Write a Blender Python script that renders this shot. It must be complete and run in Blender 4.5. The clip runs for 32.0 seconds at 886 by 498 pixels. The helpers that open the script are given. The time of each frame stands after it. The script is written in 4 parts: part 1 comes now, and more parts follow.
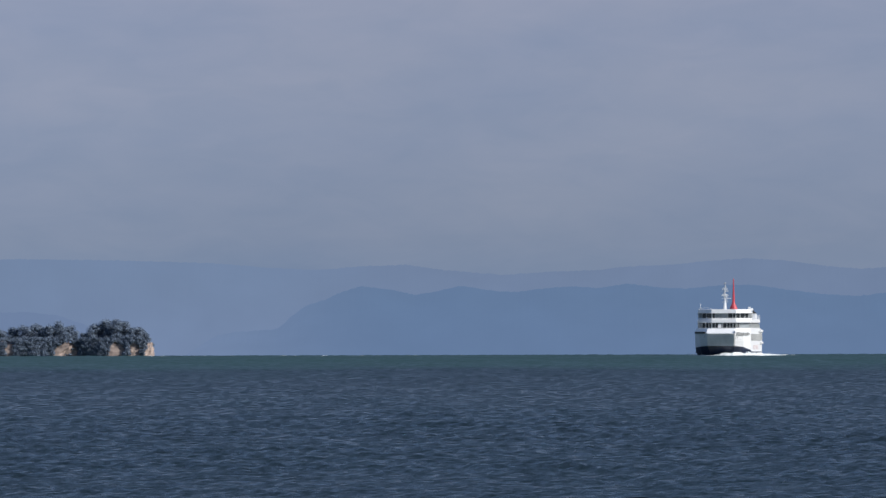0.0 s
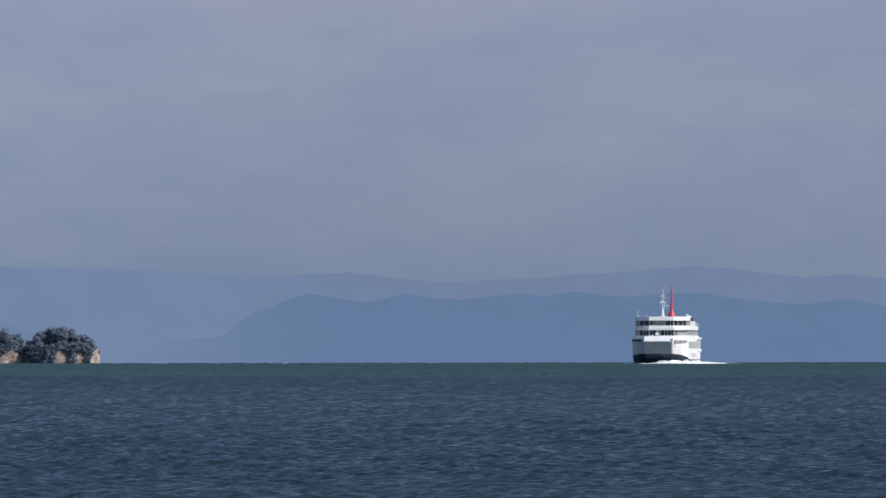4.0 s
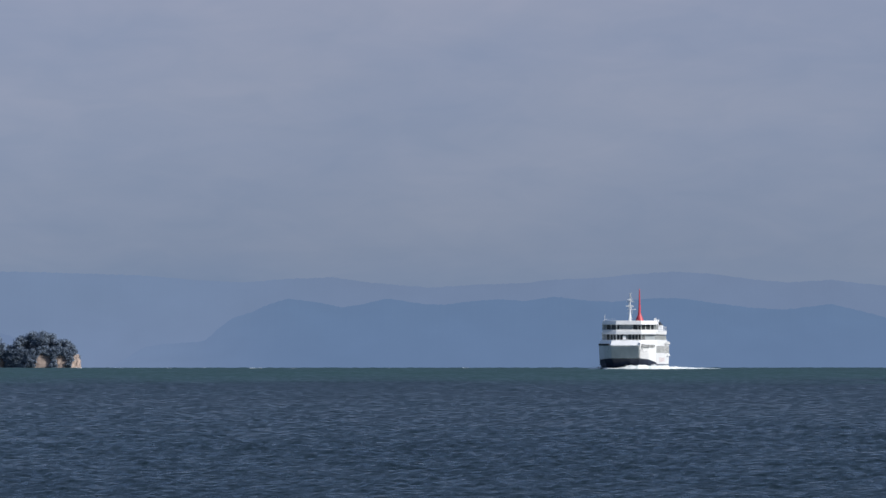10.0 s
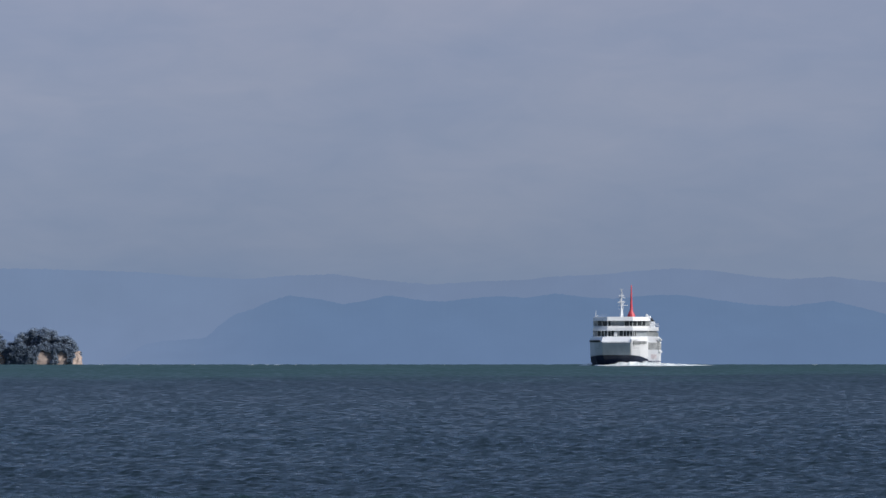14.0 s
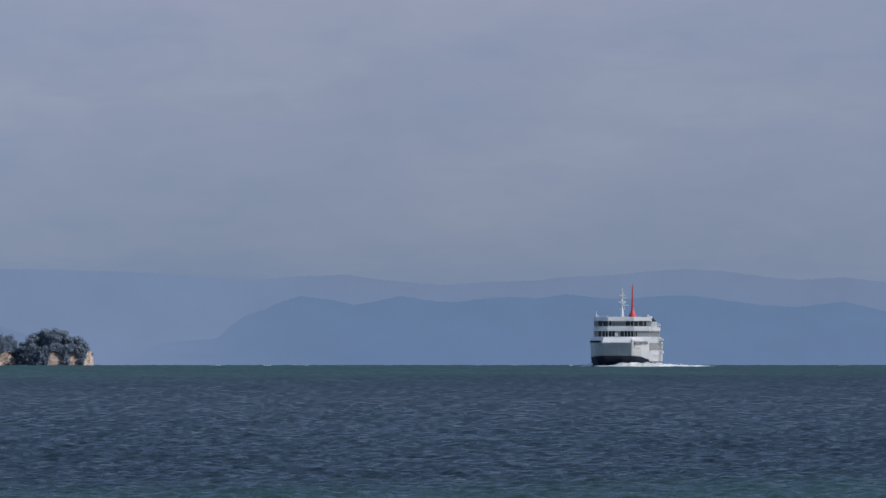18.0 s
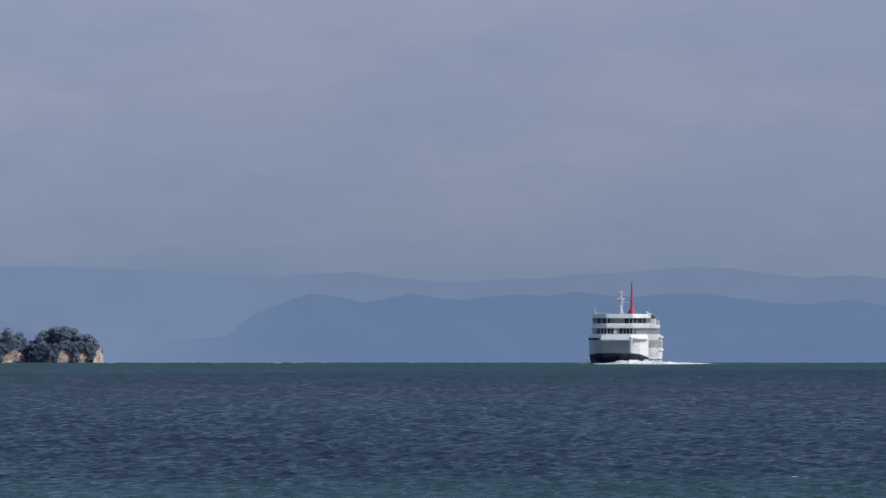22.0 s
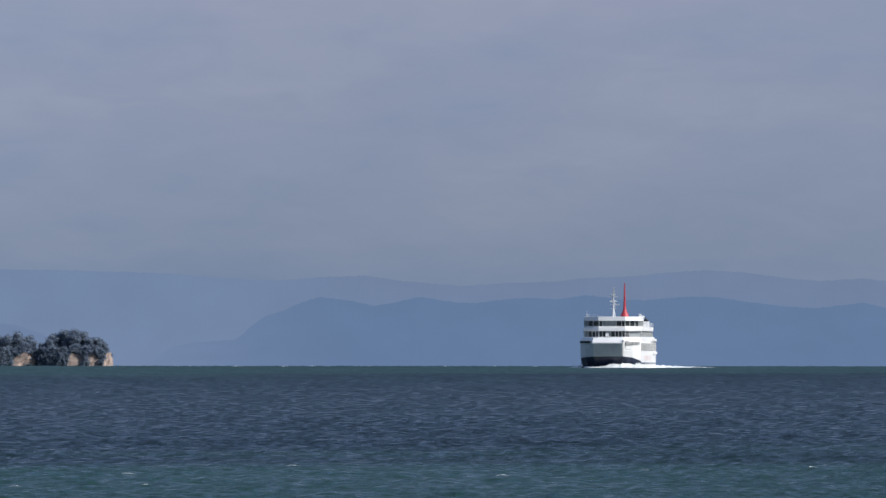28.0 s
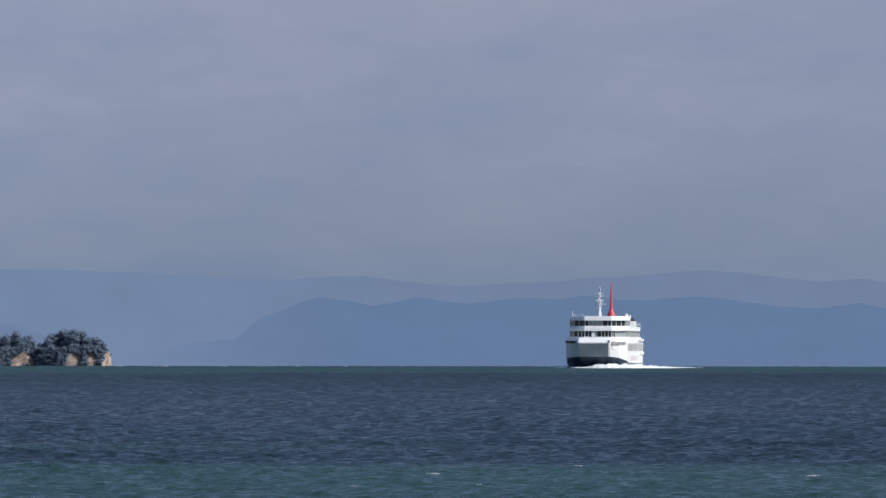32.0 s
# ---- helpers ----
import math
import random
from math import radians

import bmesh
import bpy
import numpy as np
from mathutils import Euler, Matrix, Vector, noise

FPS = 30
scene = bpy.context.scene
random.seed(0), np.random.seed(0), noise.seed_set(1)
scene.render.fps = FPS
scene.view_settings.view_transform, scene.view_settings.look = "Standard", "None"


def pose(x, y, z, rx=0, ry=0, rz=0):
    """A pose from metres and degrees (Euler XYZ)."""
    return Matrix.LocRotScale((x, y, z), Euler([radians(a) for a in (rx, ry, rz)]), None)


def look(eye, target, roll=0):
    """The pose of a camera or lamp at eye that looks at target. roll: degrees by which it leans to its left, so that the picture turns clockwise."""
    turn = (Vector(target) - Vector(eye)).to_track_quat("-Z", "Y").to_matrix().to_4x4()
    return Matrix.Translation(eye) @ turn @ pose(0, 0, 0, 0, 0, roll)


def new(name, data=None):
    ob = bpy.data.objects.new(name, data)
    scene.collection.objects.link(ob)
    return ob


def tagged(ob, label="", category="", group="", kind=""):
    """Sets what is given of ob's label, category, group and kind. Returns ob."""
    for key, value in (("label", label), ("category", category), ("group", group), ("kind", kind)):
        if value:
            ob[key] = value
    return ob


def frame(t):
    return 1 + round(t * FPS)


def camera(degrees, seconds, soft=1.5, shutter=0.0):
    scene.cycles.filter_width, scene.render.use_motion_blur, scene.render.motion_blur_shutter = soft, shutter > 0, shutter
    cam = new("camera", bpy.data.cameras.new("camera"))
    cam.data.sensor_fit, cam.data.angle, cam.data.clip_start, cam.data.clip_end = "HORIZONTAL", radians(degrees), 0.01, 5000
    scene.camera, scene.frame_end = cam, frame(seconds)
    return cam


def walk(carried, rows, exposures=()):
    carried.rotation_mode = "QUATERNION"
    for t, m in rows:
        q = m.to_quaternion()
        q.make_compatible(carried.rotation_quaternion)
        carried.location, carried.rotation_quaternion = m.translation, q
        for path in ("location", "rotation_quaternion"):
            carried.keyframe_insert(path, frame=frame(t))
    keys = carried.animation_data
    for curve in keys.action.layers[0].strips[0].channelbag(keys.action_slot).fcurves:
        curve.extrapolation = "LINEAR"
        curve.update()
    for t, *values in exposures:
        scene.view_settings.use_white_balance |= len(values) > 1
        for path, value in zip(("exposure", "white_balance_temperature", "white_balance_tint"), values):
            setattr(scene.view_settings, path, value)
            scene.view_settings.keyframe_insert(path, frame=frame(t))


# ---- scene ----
# ---- camera: it stands on the shore with a long lens and pans with the ferry ----
LENS_LENGTH = 16000.0          # focal length in picture units; 784 of them lie on each side of the centre
EYE = (0.0, 0.0, 2.2)
EARTH = 5700000.0              # effective diameter of the earth, with cool air over warm water bending the light
cam = camera(math.degrees(2 * math.atan(784 / LENS_LENGTH)), 32.0, soft=1.5)
PAN = [        # seconds, pan, tilt, lean
    (0, 0.0, 0.0, -0.138), (0.5, -14.0, 1.8, -0.126), (1, -28.7, 5.5, -0.115), (1.5, -43.0, 8.1, -0.103), (2, -53.0, 9.5, -0.092),
    (2.5, -66.0, 11.3, -0.083), (3, -77.7, 11.4, -0.073), (3.5, -87.7, 12.7, -0.071), (5.5, -115.7, 16.1, -0.062), (6, -122.0, 18.5, -0.060),
    (6.5, -124.3, 18.9, -0.052), (7, -128.3, 19.0, -0.044), (7.5, -130.3, 19.1, -0.036), (8, -132.0, 19.5, -0.028), (8.5, -133.7, 19.2, -0.022),
    (9, -133.7, 17.6, -0.016), (9.5, -130.3, 20.6, -0.010), (10, -129.7, 22.4, -0.005), (10.5, -130.7, 23.1, -0.004), (11, -132.0, 23.1, -0.004),
    (11.5, -130.7, 23.1, -0.003), (12, -130.7, 22.4, -0.003), (12.5, -129.0, 20.1, -0.003), (13, -127.7, 16.7, -0.002), (13.5, -127.7, 16.7, -0.002),
    (14, -127.7, 16.7, -0.002), (14.5, -127.7, 17.1, -0.001), (16.5, -117.7, 20.1, 0.000), (17, -114.3, 18.4, 0.001), (17.5, -107.3, 19.5, 0.001),
    (18, -107.7, 17.8, 0.002), (18.5, -107.3, 14.5, 0.002), (19, -103.0, 13.5, 0.002), (19.5, -102.3, 13.5, 0.003), (20, -101.0, 10.2, 0.003),
    (20.5, -100.3, 10.2, 0.003), (21, -95.0, 10.2, 0.004), (21.5, -92.0, 11.5, 0.004), (22, -90.3, 13.5, 0.005), (22.5, -89.0, 14.3, 0.013),
    (23, -87.7, 15.4, 0.021), (23.5, -87.7, 15.0, 0.029), (24, -83.0, 13.8, 0.037), (24.5, -80.0, 14.6, 0.041), (25, -81.7, 16.2, 0.046),
    (25.5, -77.0, 17.6, 0.044), (27.5, -68.7, 18.1, 0.038), (28, -73.0, 19.5, 0.037), (28.5, -71.0, 20.2, 0.044), (29, -71.0, 20.3, 0.050),
    (29.5, -72.3, 20.7, 0.057), (30, -75.3, 19.8, 0.064), (30.5, -77.0, 19.4, 0.064), (31, -79.3, 18.4, 0.064), (31.5, -77.0, 19.1, 0.064),
    (32, -75.3, 19.8, 0.064),
]
PITCH_UP = 168.3


def gaze(dx, dy, lean):
    """The pose of the camera, turned by dx and dy units of the lens from its first pose."""
    yaw, pitch = math.degrees(math.atan(dx / LENS_LENGTH)), math.degrees(math.atan((PITCH_UP + dy) / LENS_LENGTH))
    return pose(*EYE, 90 + pitch, -lean, yaw)


walk(cam, [(t, gaze(dx, dy, lean)) for t, dx, dy, lean in PAN], exposures=[(0, 0.0), (32, 0.0)])

# ---- world, sun ----
SUN_AZIMUTH, SUN_HEIGHT = 115.0, 32.0     # degrees clockwise from the view's way, degrees above the horizon
world = bpy.data.worlds.new("world")
scene.world = world
world.use_nodes = True


def sky():
    nt = world.node_tree
    nt.nodes.clear()
    N, L = nt.nodes.new, nt.links.new
    out, bg = N("ShaderNodeOutputWorld"), N("ShaderNodeBackground")
    tex = N("ShaderNodeTexSky")
    tex.sky_type, tex.sun_disc = "NISHITA", False
    tex.sun_elevation, tex.sun_rotation = radians(SUN_HEIGHT), radians(SUN_AZIMUTH)
    tex.altitude, tex.air_density, tex.dust_density = 5, 1.0, 2.0
    dim = N("ShaderNodeMix")
    dim.data_type, dim.blend_type = "RGBA", "MULTIPLY"
    dim.inputs[0].default_value = 1.0
    L(tex.outputs[0], dim.inputs[6])
    dim.inputs[7].default_value = (0.10, 0.10, 0.10, 1)
    co, sep = N("ShaderNodeTexCoord"), N("ShaderNodeSeparateXYZ")
    L(co.outputs["Generated"], sep.inputs[0])
    # cloud deck: its colour from the horizon up
    ramp = N("ShaderNodeValToRGB")
    L(sep.outputs[2], ramp.inputs[0])
    e = ramp.color_ramp.elements
    e[0].position, e[0].color = 0.0, (0.190, 0.262, 0.392, 1)
    e[1].position, e[1].color = 1.0, (0.26, 0.35, 0.52, 1)
    for p, c in ((0.012, (0.216, 0.272, 0.392)), (0.024, (0.250, 0.303, 0.432)), (0.042, (0.284, 0.326, 0.463)), (0.075, (0.200, 0.255, 0.390)), (0.11, (0.130, 0.200, 0.345)), (0.3, (0.108, 0.180, 0.345))):
        k = e.new(p)
        k.color = (*c, 1)
    mp = N("ShaderNodeMapping")
    mp.inputs["Scale"].default_value = (26, 26, 95)
    L(co.outputs["Generated"], mp.inputs[0])
    noi = N("ShaderNodeTexNoise")
    noi.inputs["Scale"].default_value, noi.inputs["Detail"].default_value, noi.inputs["Roughness"].default_value = 1.0, 5.0, 0.5
    L(mp.outputs[0], noi.inputs["Vector"])
    patch = N("ShaderNodeValToRGB")
    L(noi.outputs[0], patch.inputs[0])
    q = patch.color_ramp.elements
    q[0].position, q[0].color = 0.30, (0.90, 0.94, 0.985, 1)
    q[1].position, q[1].color = 0.72, (1.10, 1.06, 1.03, 1)
    mul = N("ShaderNodeMix")
    mul.data_type, mul.blend_type = "RGBA", "MULTIPLY"
    mul.inputs[0].default_value = 1.0
    L(ramp.outputs[0], mul.inputs[6])
    L(patch.outputs[0], mul.inputs[7])
    mp2, puff, tone = N("ShaderNodeMapping"), N("ShaderNodeTexNoise"), N("ShaderNodeValToRGB")
    mp2.inputs["Scale"].default_value, mp2.inputs["Rotation"].default_value = (95, 95, 260), (0, radians(6), 0)
    L(co.outputs["Generated"], mp2.inputs[0]), L(mp2.outputs[0], puff.inputs["Vector"]), L(puff.outputs[0], tone.inputs[0])
    puff.inputs["Scale"].default_value, puff.inputs["Detail"].default_value, puff.inputs["Roughness"].default_value, puff.inputs["Distortion"].default_value = 1.0, 5.0, 0.55, 0.6
    tone.color_ramp.elements[0].position, tone.color_ramp.elements[0].color = 0.32, (0.955, 0.972, 0.985, 1)
    tone.color_ramp.elements[1].position, tone.color_ramp.elements[1].color = 0.70, (1.045, 1.028, 1.018, 1)
    mul2 = N("ShaderNodeMix")
    mul2.data_type, mul2.blend_type = "RGBA", "MULTIPLY"
    mul2.inputs[0].default_value = 1.0
    L(mul.outputs[2], mul2.inputs[6]), L(tone.outputs[0], mul2.inputs[7])
    # the deck thins towards the open bay on one side
    side, mul3 = N("ShaderNodeMapRange"), N("ShaderNodeMix")
    L(sep.outputs[0], side.inputs[0])
    side.interpolation_type = "SMOOTHSTEP"
    side.inputs[1].default_value, side.inputs[2].default_value, side.inputs[3].default_value, side.inputs[4].default_value = -0.055, 0.0, 1.045, 1.0
    mul3.data_type, mul3.blend_type = "RGBA", "MULTIPLY"
    mul3.inputs[0].default_value = 1.0
    L(mul2.outputs[2], mul3.inputs[6]), L(side.outputs[0], mul3.inputs[7])
    mix = N("ShaderNodeMix")
    mix.data_type = "RGBA"
    mix.inputs[0].default_value = 0.9
    L(dim.outputs[2], mix.inputs[6])
    L(mul3.outputs[2], mix.inputs[7])
    L(mix.outputs[2], bg.inputs[0])
    bg.inputs[1].default_value = 1.0
    L(bg.outputs[0], out.inputs[0])


sky()
sun = new("sun", bpy.data.lights.new("sun", "SUN"))
sun.data.energy, sun.data.angle, sun.data.color = 5.4, radians(0.55), (1.0, 0.972, 0.935)
sun_way = Vector((math.sin(radians(SUN_AZIMUTH)) * math.cos(radians(SUN_HEIGHT)), math.cos(radians(SUN_AZIMUTH)) * math.cos(radians(SUN_HEIGHT)), math.sin(radians(SUN_HEIGHT))))
sun.matrix_world = look(sun_way * 400, (0, 0, 0))


# ---- materials ----
def mat(name, color, rough=0.5, metal=0.0, vary=0.12, scale=1.0, bump=0.0, bump_scale=20.0, spec=0.5, color2=None, detail=5.0, stretch=(1, 1, 1)):
    """A node material: base colour with variation at two scales, roughness variation and fine relief, in object space."""
    m = bpy.data.materials.new(name)
    m.use_nodes = True
    nt = m.node_tree
    N, L = nt.nodes.new, nt.links.new
    b = nt.nodes["Principled BSDF"]
    b.inputs["Metallic"].default_value, b.inputs["Specular IOR Level"].default_value = metal, spec
    co, mp = N("ShaderNodeTexCoord"), N("ShaderNodeMapping")
    mp.inputs["Scale"].default_value = stretch
    L(co.outputs["Object"], mp.inputs[0])
    noi, fine = N("ShaderNodeTexNoise"), N("ShaderNodeTexNoise")
    noi.inputs["Scale"].default_value, noi.inputs["Detail"].default_value = scale, detail
    fine.inputs["Scale"].default_value, fine.inputs["Detail"].default_value = scale * 9, 3.0
    L(mp.outputs[0], noi.inputs["Vector"]), L(mp.outputs[0], fine.inputs["Vector"])
    ramp = N("ShaderNodeValToRGB")
    L(noi.outputs[0], ramp.inputs[0])
    c2 = color2 or tuple(c * (1 - vary * 2) for c in color)
    ramp.color_ramp.elements[0].position, ramp.color_ramp.elements[0].color = 0.32, (*c2, 1)
    ramp.color_ramp.elements[1].position, ramp.color_ramp.elements[1].color = 0.62, (*color, 1)
    mx = N("ShaderNodeMix")
    mx.data_type, mx.blend_type = "RGBA", "MULTIPLY"
    mx.inputs[0].default_value = min(1.0, vary * 2.5)
    L(ramp.outputs[0], mx.inputs[6])
    fr = N("ShaderNodeValToRGB")
    L(fine.outputs[0], fr.inputs[0])
    fr.color_ramp.elements[0].position, fr.color_ramp.elements[0].color = 0.3, (0.72, 0.72, 0.72, 1)
    fr.color_ramp.elements[1].position, fr.color_ramp.elements[1].color = 0.6, (1, 1, 1, 1)
    L(fr.outputs[0], mx.inputs[7])
    L(mx.outputs[2], b.inputs["Base Color"])
    rr = N("ShaderNodeMapRange")
    L(noi.outputs[0], rr.inputs[0])
    rr.inputs[3].default_value, rr.inputs[4].default_value = min(1.0, rough * 1.25), rough * 0.8
    L(rr.outputs[0], b.inputs["Roughness"])
    if bump:
        bn, bp = N("ShaderNodeTexNoise"), N("ShaderNodeBump")
        bn.inputs["Scale"].default_value, bn.inputs["Detail"].default_value = bump_scale, 4.0
        L(mp.outputs[0], bn.inputs["Vector"]), L(bn.outputs[0], bp.inputs["Height"])
        bp.inputs["Strength"].default_value, bp.inputs["Distance"].default_value = bump, 0.1
        L(bp.outputs[0], b.inputs["Normal"])
    return m


def sea_material():
    m = bpy.data.materials.new("sea_water")
    m.use_nodes = True
    nt = m.node_tree
    N, L = nt.nodes.new, nt.links.new
    b = nt.nodes["Principled BSDF"]
    b.inputs["IOR"].default_value = 1.33
    co = N("ShaderNodeTexCoord")

    def field(sx, sy, detail, rough=0.55):
        mp, noi = N("ShaderNodeMapping"), N("ShaderNodeTexNoise")
        mp.inputs["Scale"].default_value = (sx, sy, 1)
        L(co.outputs["Object"], mp.inputs[0])
        noi.inputs["Scale"].default_value, noi.inputs["Detail"].default_value, noi.inputs["Roughness"].default_value = 1.0, detail, rough
        L(mp.outputs[0], noi.inputs["Vector"])
        return noi.outputs[0]

    ramp = N("ShaderNodeValToRGB")
    L(field(0.05, 0.010, 3.0), ramp.inputs[0])
    ramp.color_ramp.elements[0].position, ramp.color_ramp.elements[0].color = 0.35, (0.0065, 0.0295, 0.0245, 1)
    ramp.color_ramp.elements[1].position, ramp.color_ramp.elements[1].color = 0.68, (0.0085, 0.0375, 0.0300, 1)
    L(ramp.outputs[0], b.inputs["Base Color"])
    # cat's paws: ruffled streaks on the smoother surface, which lengthen with the fetch, away from the shore
    sep = N("ShaderNodeSeparateXYZ")
    L(co.outputs["Object"], sep.inputs[0])

    def calc(kind, a, c):
        n = N("ShaderNodeMath")
        n.operation = kind
        for k, v in enumerate((a, c)):
            if isinstance(v, (int, float)):
                n.inputs[k].default_value = v
            else:
                L(v, n.inputs[k])
        return n.outputs[0]

    fetch = calc("MAXIMUM", sep.outputs[1], 30.0)

    def streaks(across, along, detail):
        """Noise whose grain is across metres wide at 100 m out, widening as the 0.6th power, and lengthening as the 1.5th."""
        n, xyz = N("ShaderNodeTexNoise"), N("ShaderNodeCombineXYZ")
        L(calc("DIVIDE", calc("DIVIDE", sep.outputs[0], calc("POWER", fetch, 0.6)), across / 100 ** 0.6), xyz.inputs[0])
        L(calc("MULTIPLY", calc("POWER", fetch, -0.5), 2 * 1000.0 / along), xyz.inputs[1])
        n.inputs["Scale"].default_value, n.inputs["Detail"].default_value, n.inputs["Roughness"].default_value = 1.0, detail, 0.64
        L(xyz.outputs[0], n.inputs["Vector"])
        return n.outputs[0]

    rr = N("ShaderNodeMapRange")
    L(streaks(0.25, 0.17, 4.0), rr.inputs[0])
    rr.inputs[1].default_value, rr.inputs[2].default_value, rr.inputs[3].default_value, rr.inputs[4].default_value = 0.38, 0.64, 0.13, 0.57
    broad = N("ShaderNodeMapRange")
    L(streaks(1.1, 4.0, 2.0), broad.inputs[0])
    broad.inputs[1].default_value, broad.inputs[2].default_value, broad.inputs[3].default_value, broad.inputs[4].default_value = 0.3, 0.7, -0.035, 0.055
    # far out the streaks run together
    far = N("ShaderNodeMapRange")
    L(fetch, far.inputs[0])
    far.inputs[1].default_value, far.inputs[2].default_value, far.inputs[3].default_value, far.inputs[4].default_value = 180.0, 1100.0, 1.0, 0.45
    even = calc("ADD", calc("MULTIPLY", calc("SUBTRACT", rr.outputs[0], 0.34), far.outputs[0]), 0.335)
    open_sea = N("ShaderNodeMapRange")
    L(fetch, open_sea.inputs[0])
    open_sea.inputs[1].default_value, open_sea.inputs[2].default_value, open_sea.inputs[3].default_value, open_sea.inputs[4].default_value = 220.0, 1400.0, 0.0, 0.145
    lee = N("ShaderNodeMapRange")      # smoother in the lee of the shore
    L(fetch, lee.inputs[0])
    lee.inputs[1].default_value, lee.inputs[2].default_value, lee.inputs[3].default_value, lee.inputs[4].default_value = 130.0, 260.0, 0.015, -0.004
    L(calc("ADD", calc("ADD", calc("ADD", even, broad.outputs[0]), open_sea.outputs[0]), lee.outputs[0]), b.inputs["Roughness"])
    bp = N("ShaderNodeBump")
    L(field(4.5, 1.8, 3.0), bp.inputs["Height"])
    bp.inputs["Strength"].default_value, bp.inputs["Distance"].default_value = 0.9, 0.09
    L(bp.outputs[0], b.inputs["Normal"])
    return m


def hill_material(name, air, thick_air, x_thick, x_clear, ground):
    """Far land: what little of its own colour comes through, and, painted in as emission, the glow of the lit air
    before it, which is thicker towards the open bay.
    """
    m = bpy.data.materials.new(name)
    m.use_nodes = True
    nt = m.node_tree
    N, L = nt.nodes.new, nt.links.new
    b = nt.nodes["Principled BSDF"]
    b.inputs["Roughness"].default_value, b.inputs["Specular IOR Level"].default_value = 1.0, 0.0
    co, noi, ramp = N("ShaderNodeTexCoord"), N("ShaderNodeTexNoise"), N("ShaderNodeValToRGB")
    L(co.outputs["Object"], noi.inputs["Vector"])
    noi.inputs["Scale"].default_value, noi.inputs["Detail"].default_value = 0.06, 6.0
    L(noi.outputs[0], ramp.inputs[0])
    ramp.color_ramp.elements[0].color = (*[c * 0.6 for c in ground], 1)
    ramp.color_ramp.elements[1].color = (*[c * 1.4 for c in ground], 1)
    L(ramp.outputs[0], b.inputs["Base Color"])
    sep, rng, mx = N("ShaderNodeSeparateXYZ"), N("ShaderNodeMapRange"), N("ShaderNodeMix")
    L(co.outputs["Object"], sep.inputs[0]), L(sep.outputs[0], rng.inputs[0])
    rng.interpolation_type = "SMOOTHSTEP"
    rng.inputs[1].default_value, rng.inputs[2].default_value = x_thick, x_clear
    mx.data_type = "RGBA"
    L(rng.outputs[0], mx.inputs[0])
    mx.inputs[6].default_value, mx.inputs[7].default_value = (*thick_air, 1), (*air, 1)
    # the painted haze is brighter low over the water, and uneven
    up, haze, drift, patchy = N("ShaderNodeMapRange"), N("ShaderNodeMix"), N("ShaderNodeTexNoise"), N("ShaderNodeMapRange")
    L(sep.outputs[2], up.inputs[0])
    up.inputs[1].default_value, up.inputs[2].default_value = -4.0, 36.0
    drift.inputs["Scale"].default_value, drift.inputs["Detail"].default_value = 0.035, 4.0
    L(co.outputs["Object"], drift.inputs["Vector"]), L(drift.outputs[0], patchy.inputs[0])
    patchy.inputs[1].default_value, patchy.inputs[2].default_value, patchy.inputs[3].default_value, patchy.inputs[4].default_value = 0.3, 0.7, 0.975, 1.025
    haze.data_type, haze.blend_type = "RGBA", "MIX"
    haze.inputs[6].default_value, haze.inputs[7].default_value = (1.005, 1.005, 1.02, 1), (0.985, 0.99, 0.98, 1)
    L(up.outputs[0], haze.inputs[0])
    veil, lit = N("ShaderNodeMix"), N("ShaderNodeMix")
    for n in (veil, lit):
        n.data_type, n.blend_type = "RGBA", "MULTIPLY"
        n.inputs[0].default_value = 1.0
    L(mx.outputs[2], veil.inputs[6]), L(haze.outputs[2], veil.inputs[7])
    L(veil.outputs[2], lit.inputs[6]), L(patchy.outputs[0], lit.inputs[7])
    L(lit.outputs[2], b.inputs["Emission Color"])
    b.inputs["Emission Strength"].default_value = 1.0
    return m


def foam_material():
    m = mat("foam", (0.78, 0.80, 0.80), 0.7, vary=0.12, scale=0.9, bump=0.6, bump_scale=3.0, color2=(0.46, 0.54, 0.57))
    return m


SEA = sea_material()
FOAM = foam_material()
WHITE = mat("white_paint", (0.76, 0.77, 0.785), 0.38, vary=0.05, scale=0.35, bump=0.04, bump_scale=3, color2=(0.72, 0.73, 0.74), stretch=(1, 1, 0.25))
CREAM = mat("weathered_white_paint", (0.81, 0.81, 0.81), 0.45, vary=0.05, scale=0.5, bump=0.04, bump_scale=3, color2=(0.70, 0.70, 0.70), stretch=(1, 1, 0.25))
NAVY = mat("navy_paint", (0.030, 0.045, 0.095), 0.4, vary=0.2, scale=0.5, stretch=(1, 1, 0.3))
RED = mat("red_paint", (0.52, 0.052, 0.070), 0.4, vary=0.08, scale=1.0)
GLASS = mat("dark_glass", (0.040, 0.048, 0.052), 0.10, vary=0.1, scale=0.4, spec=0.5)
TINT = mat("tinted_glass", (0.33, 0.36, 0.375), 0.25, vary=0.1, scale=0.4, spec=0.5)
INNER = mat("grey_car_deck", (0.30, 0.31, 0.31), 0.7, vary=0.15, scale=0.6)
DECK = mat("green_deck_paint", (0.10, 0.16, 0.13), 0.7, vary=0.15, scale=0.8)
BLACK = mat("soot_and_shade_black", (0.012, 0.012, 0.013), 0.6, vary=0.2, scale=2)
POST = mat("grey_window_frame", (0.46, 0.48, 0.48), 0.5, vary=0.1, scale=1.0)
STEEL = mat("galvanised_steel", (0.55, 0.56, 0.57), 0.45, metal=0.3, vary=0.1, scale=2)
